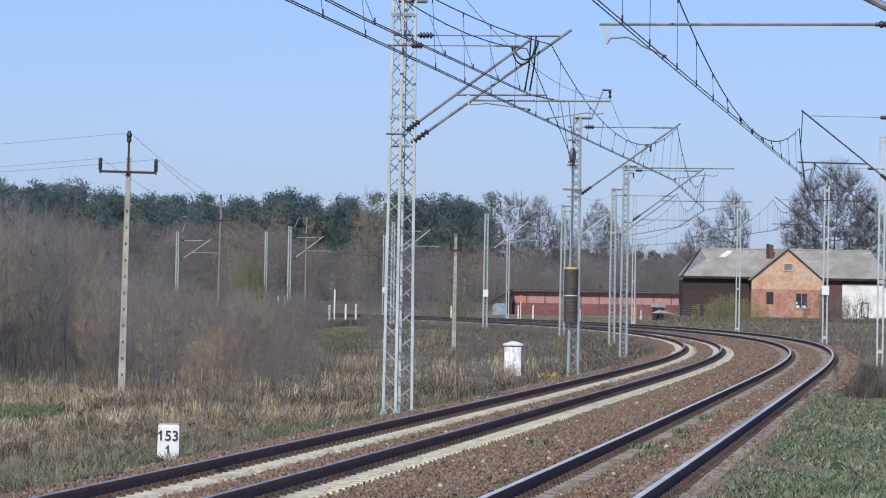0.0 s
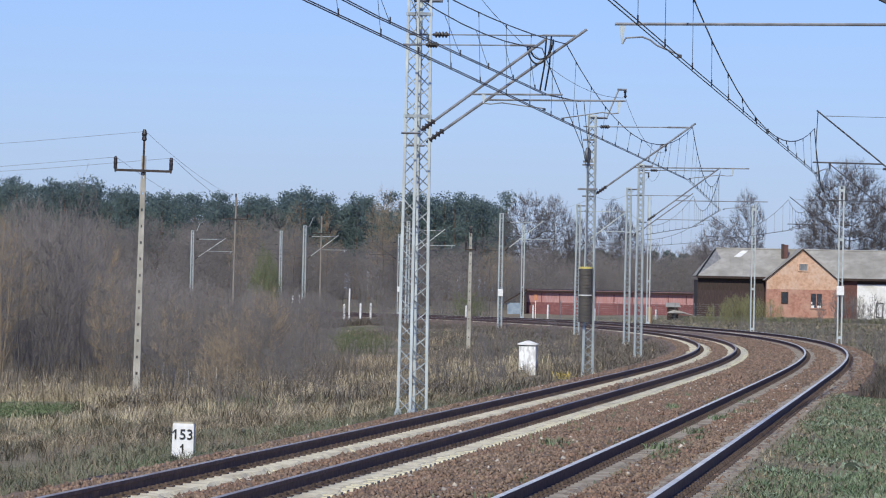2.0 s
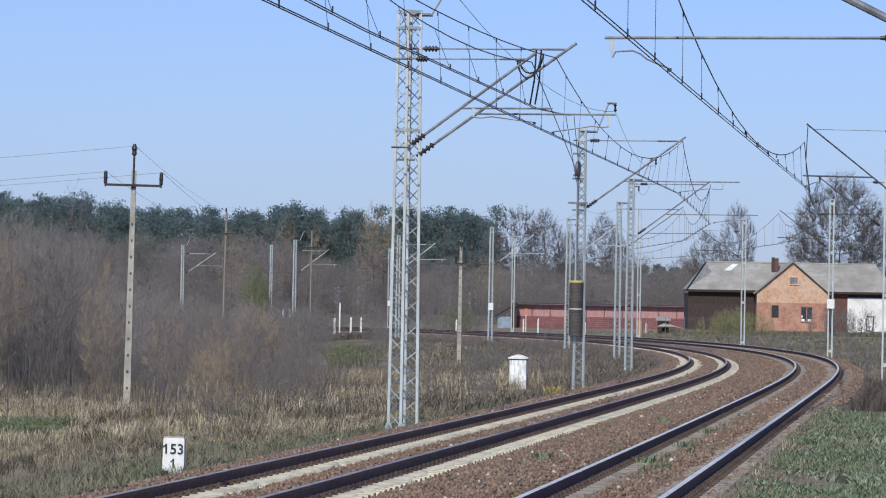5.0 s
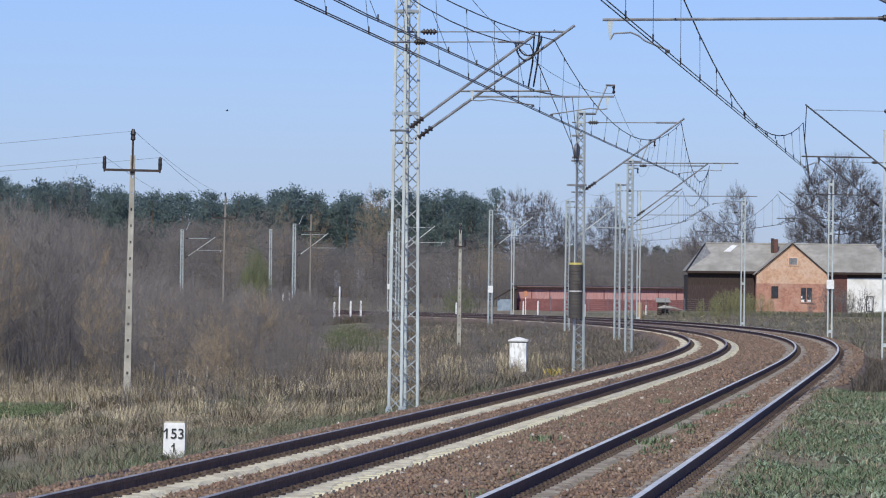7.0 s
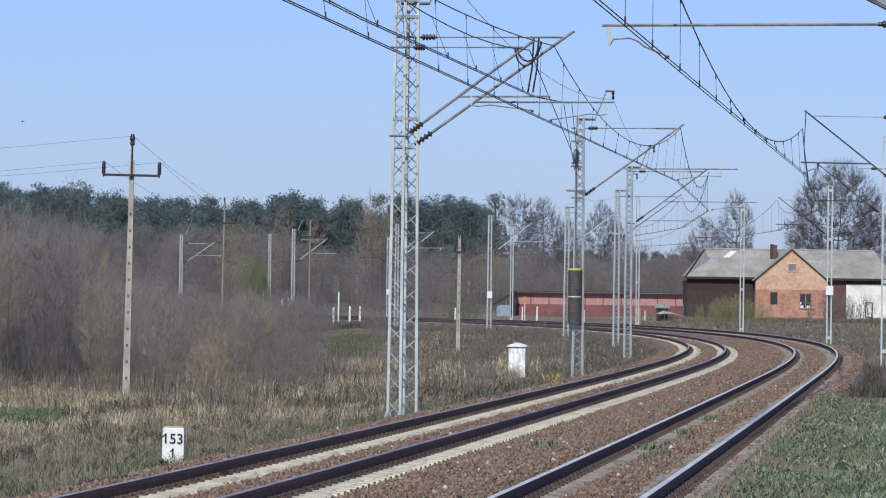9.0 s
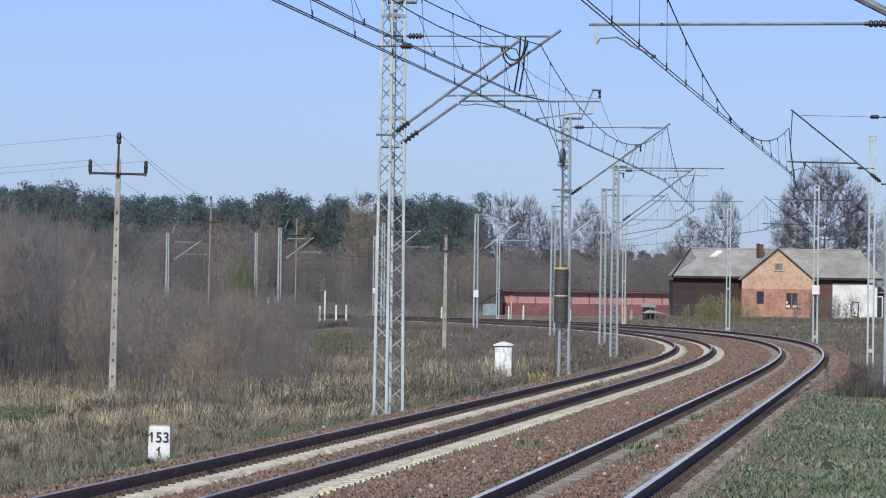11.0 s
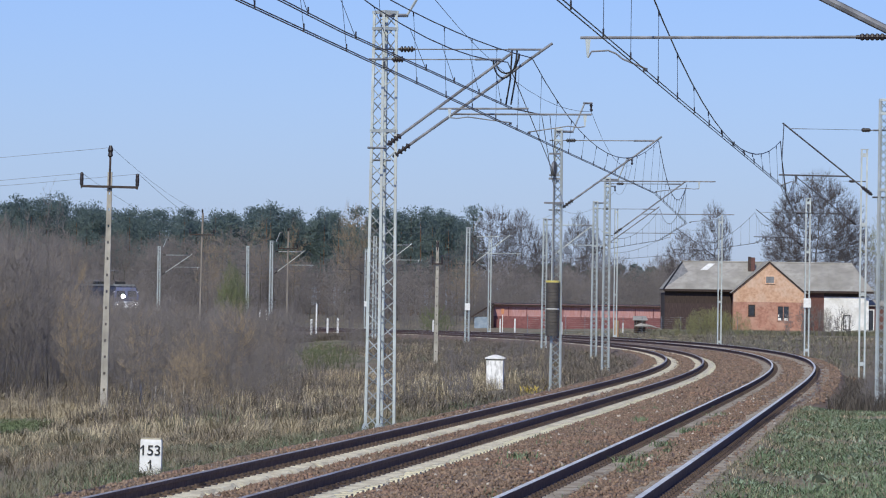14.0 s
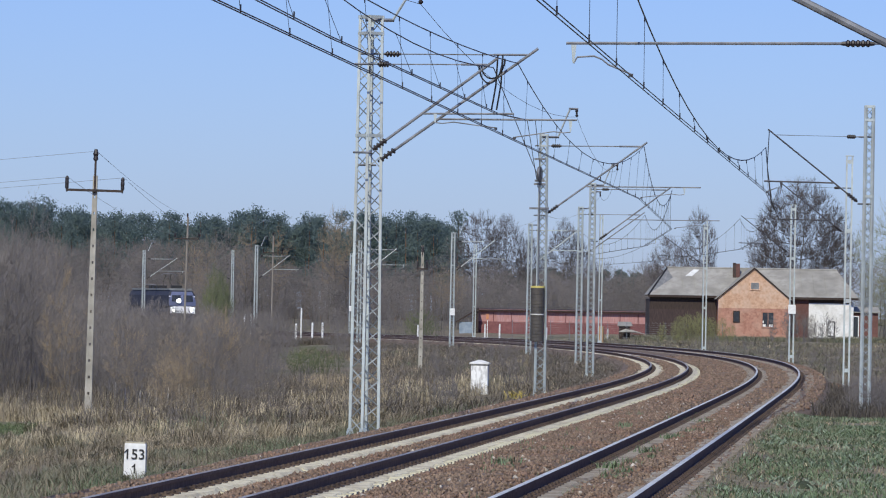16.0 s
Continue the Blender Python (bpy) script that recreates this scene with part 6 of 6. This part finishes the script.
BIRDS = [bird(Vector((-3.23, 150, 7.4)), Vector((-13.18, 150, 6.95)), 6.7, 7.6),
         bird(Vector((-2.61, 150, 9.35)), Vector((-11.15, 150, 8.8)), 7.6, 8.5),
         bird(Vector((-2.33, 150, 7.5)), Vector((-12.56, 150, 7.0)), 8.0, 9.0)]

# ---- locomotive ----
LOCO_BLUE = mat("dark_blue_enamel", (0.025, 0.029, 0.05), (0.04, 0.045, 0.07), 3, 0.75)
LOCO_GREY = mat("pale_grey_enamel", (0.86, 0.87, 0.9), (0.92, 0.93, 0.95), 3, 0.45)
LOCO_ROOF = mat("sooty_roof", (0.16, 0.17, 0.17), (0.25, 0.26, 0.26), 3, 0.7)
BEAM = glow("headlamp_glow", (1.0, 0.98, 0.95), 40.0)
loco = thing("locomotive", pose(0, 0, 0), "dark blue electric locomotive with pale front and lit headlamps", "locomotive")


def section(y, k, z0, z1):
    return [(-1.45 * k, y, z0), (1.45 * k, y, z0), (1.45 * k, y, z1 - 0.5), (1.1 * k, y, z1), (-1.1 * k, y, z1), (-1.45 * k, y, z1 - 0.5)]


def hull(stations, name, material, label=""):
    v = [p for st in stations for p in section(*st)]
    n = len(stations)
    f = [(j * 6 + i, j * 6 + (i + 1) % 6, (j + 1) * 6 + (i + 1) % 6, (j + 1) * 6 + i) for j in range(n - 1) for i in range(6)] + [(5, 4, 3, 2, 1, 0), tuple(range((n - 1) * 6, n * 6))]
    return put(name, v, f, material, loco, label)


# the nose points to -y and the body runs back along +y
hull([(0.0, 0.94, 1.05, 2.2), (0.12, 0.98, 1.05, 2.35), (0.14, 1.0, 1.05, 2.4), (19.2, 1.0, 1.05, 2.4)], "lower_body", LOCO_BLUE, "dark blue lower body")
put("front_panel", [(-1.32, -0.02, 1.65), (1.32, -0.02, 1.65), (1.32, -0.01, 2.28), (0.9, -0.01, 2.36), (-0.9, -0.01, 2.36), (-1.32, -0.01, 2.28), (-1.32, 0.05, 1.65), (1.32, 0.05, 1.65), (1.32, 0.05, 2.28), (-1.32, 0.05, 2.28)], [(0, 1, 2, 3, 4, 5), (1, 7, 8, 2), (0, 5, 9, 6), (0, 6, 7, 1)], LOCO_GREY, loco, "pale grey front panel")
hull([(0.18, 0.97, 2.4, 3.0), (0.55, 0.99, 2.4, 4.0), (18.7, 0.99, 2.4, 4.0), (19.2, 0.97, 2.4, 3.0)], "upper_body", LOCO_BLUE, "dark blue upper body")
Shape().box(-1.2, 1.2, 1.0, 18.2, 4.01, 4.2).part("roof_hood", LOCO_ROOF, loco)
put("cab_front", [(-1.4, 0.12, 2.42), (1.4, 0.12, 2.42), (1.38, 0.13, 3.0), (1.05, 0.44, 3.85), (-1.05, 0.44, 3.85), (-1.38, 0.13, 3.0), (-1.4, 0.2, 2.42), (1.4, 0.2, 2.42), (1.38, 0.2, 3.0), (1.05, 0.5, 3.85), (-1.05, 0.5, 3.85), (-1.38, 0.2, 3.0)],
    [(0, 1, 2, 5), (5, 2, 3, 4), (0, 6, 7, 1), (1, 7, 8, 2), (2, 8, 9, 3), (3, 9, 10, 4), (4, 10, 11, 5), (5, 11, 6, 0)], mat("pale_blue_enamel", (0.1, 0.12, 0.22), (0.14, 0.16, 0.28), 3, 0.5), loco, "pale blue cab front")
for x in (-0.62, 0.62):
    put("windscreen", [(x - 0.5, 0.04, 2.85), (x + 0.5, 0.04, 2.85), (x + 0.45, 0.26, 3.5), (x - 0.45, 0.26, 3.5), (x - 0.5, 0.1, 2.85), (x + 0.5, 0.1, 2.85), (x + 0.45, 0.32, 3.5), (x - 0.45, 0.32, 3.5)],
        [(0, 1, 2, 3), (7, 6, 5, 4), (0, 4, 5, 1), (1, 5, 6, 2), (2, 6, 7, 3), (3, 7, 4, 0)], GLASS, loco, "dark windscreen")
Shape().box(-1.35, 1.35, 0.28, 0.36, 3.32, 3.42).part("brow_strip", LOCO_GREY, loco)
for x, z, rr in ((-0.95, 1.95, 0.12), (0.95, 1.95, 0.12), (-0.42, 2.92, 0.21)):
    Shape().lathe([(rr + 0.05, 0), (rr + 0.05, 0.1), (rr, 0.12)], pose(x, 0.04, z, 90), 12).part("headlamp_bezel", DARKSTEEL, loco)
    Shape().lathe([(rr, 0), (rr, 0.04)], pose(x, -0.07, z, 90), 12).part("headlamp", BEAM if rr > 0.15 else glow("marker_glow", (1, 0.98, 0.95), 15.0), loco, "lit headlamp")
for x in (-0.88, 0.88):
    Shape().lathe([(0.08, 0), (0.08, 0.45), (0.22, 0.46), (0.22, 0.5)], pose(x, 0.0, 1.05, 90), 12).part("buffer", DARKSTEEL, loco)
Shape().box(-1.4, 1.4, 0.0, 19.2, 0.8, 1.05).part("underframe", BLACKPAINT, loco)
for y in (4.3, 14.9):
    b = Shape().box(-1.15, 1.15, y - 2.2, y + 2.2, 0.4, 0.85).part("bogie", BLACKPAINT, loco)
    for dy in (-1.5, 1.5):
        for x in (-0.78, 0.74):
            Shape().lathe([(0.6, -0.06), (0.62, 0), (0.62, 0.06)], pose(x, y + dy, 0.62, 0, 90, 0), 16).part("wheel", RUST, b)
for y in (7.0, 15.5):
    up = y < 8
    top = 5.68 if up else 4.55
    pt = Shape().tube([(-0.5, y - 0.6, 4.2), (-0.35, y + 0.5, (top + 4.1) / 2), (-0.25, y - 0.5, top)], 0.03, 5).tube([(0.5, y - 0.6, 4.2), (0.35, y + 0.5, (top + 4.1) / 2), (0.25, y - 0.5, top)], 0.03, 5).part("pantograph", RUST, loco)
    Shape().tube([(-0.85, y - 0.5, top - 0.15), (-0.55, y - 0.5, top + 0.02), (0.55, y - 0.5, top + 0.02), (0.85, y - 0.5, top - 0.15)], 0.04, 5).part("contact_bow", DARKSTEEL, pt)
for y in (3.0, 9.8, 11.4, 13.0):
    Shape().box(-0.5, 0.5, y - 0.4, y + 0.4, 4.2, 4.5).part("roof_resistor", BLACKPAINT, loco)


def loco_at(t):
    s = 483.8 + float(np.interp(16 - t, [0, 1, 2, 16], [0, 17.2, 32.4, 244]))
    a, b = on_line(s, LC), on_line(s + 15, LC)
    d = b - a
    return pose(a.x, a.y, a.z, 0, 0, math.degrees(math.atan2(d.y, d.x)) - 90)



# ---- sleepers and rail fastenings, one by one where the line is near ----
def sleeper_mesh(material):
    S = Shape()
    v = []
    for y, w, z in ((-1.25, 0.13, -0.02), (-0.45, 0.12, -0.02), (-0.35, 0.1, -0.06), (0.35, 0.1, -0.06), (0.45, 0.12, -0.02), (1.25, 0.13, -0.02)):
        v += [(y, -w - 0.02, -0.2), (y, w + 0.02, -0.2), (y, w, z), (y, -w, z)]
    S.add(v, [(j * 4 + i, j * 4 + (i + 1) % 4, j * 4 + 4 + (i + 1) % 4, j * 4 + 4 + i) for j in range(5) for i in range(4)] + [(3, 2, 1, 0), (20, 21, 22, 23)])
    return mesh_of("sleeper", S.v, S.f, material)


def clip_mesh():
    S = Shape()
    S.box(-0.085, 0.085, -0.09, 0.09, 0.0, 0.028)
    for y in (-0.045, 0.045):
        S.lathe([(0.032, 0.024), (0.034, 0.044), (0.02, 0.048), (0.018, 0.062)], Matrix.Translation((0.005, y, 0)), 6)
    S.box(-0.06, 0.02, -0.075, 0.075, 0.028, 0.046)
    return mesh_of("rail_clip", S.v, S.f, CLIPS)


CLIPS = mat("brown_rusty_clips", (0.066, 0.046, 0.036), (0.115, 0.08, 0.062), 20, 0.9, vary=0.2)
clip = clip_mesh()
for top, centre, lift, cant, material in ((track_left, LC, 0.0, CANT_L, SLEEPER_PALE), (track_right, RC, LIFT_R, CANT_R, SLEEPER_GREY)):
    me = sleeper_mesh(material)
    V, F, V2, F2 = [], [], [], []
    for i in range(-10, 620):
        s = i * 0.6 + 0.1 * (i % 2) * 0.2
        m = pose(*on_line(s, centre, lift + cant / 2 - 0.134), 0, -math.degrees(math.asin(cant / 1.5)), heading(s))
        if 0 <= i < 300:
            ob = new("sleeper", me)
            ob.parent, ob.matrix_basis = top, m
        else:
            k = len(V)
            V += [m @ v.co for v in me.vertices]
            F += [tuple(j + k for j in p.vertices) for p in me.polygons]
        if 150 <= i < 420:
            for side in (-0.753 + 0.12, 0.753 + 0.12):
                k = len(V2)
                V2 += [m @ pose(side, 0, -0.018) @ v.co for v in clip.vertices]
                F2 += [tuple(j + k for j in p.vertices) for p in clip.polygons]
        if 0 <= i < 150:
            for side in (-0.753 + 0.12, 0.753 + 0.12):
                ob = new("rail_clip", clip)
                ob.parent, ob.matrix_basis = top, m @ pose(side, 0, -0.018)
    tagged(put("sleeper_row", V, F, material, top), kind="stuff")
    tagged(put("fastening_row", V2, F2, CLIPS, top), kind="stuff")


def motions():
    """All that moves: the locomotive and the birds."""
    walk(loco, [(t, loco_at(t)) for t in (0.0, 2.0, 4.0, 6.0, 8.0, 10.0, 12.0, 13.0, 14.0, 15.0, 16.0)])
    for b, rows in BIRDS:
        walk(b, rows)


motions()
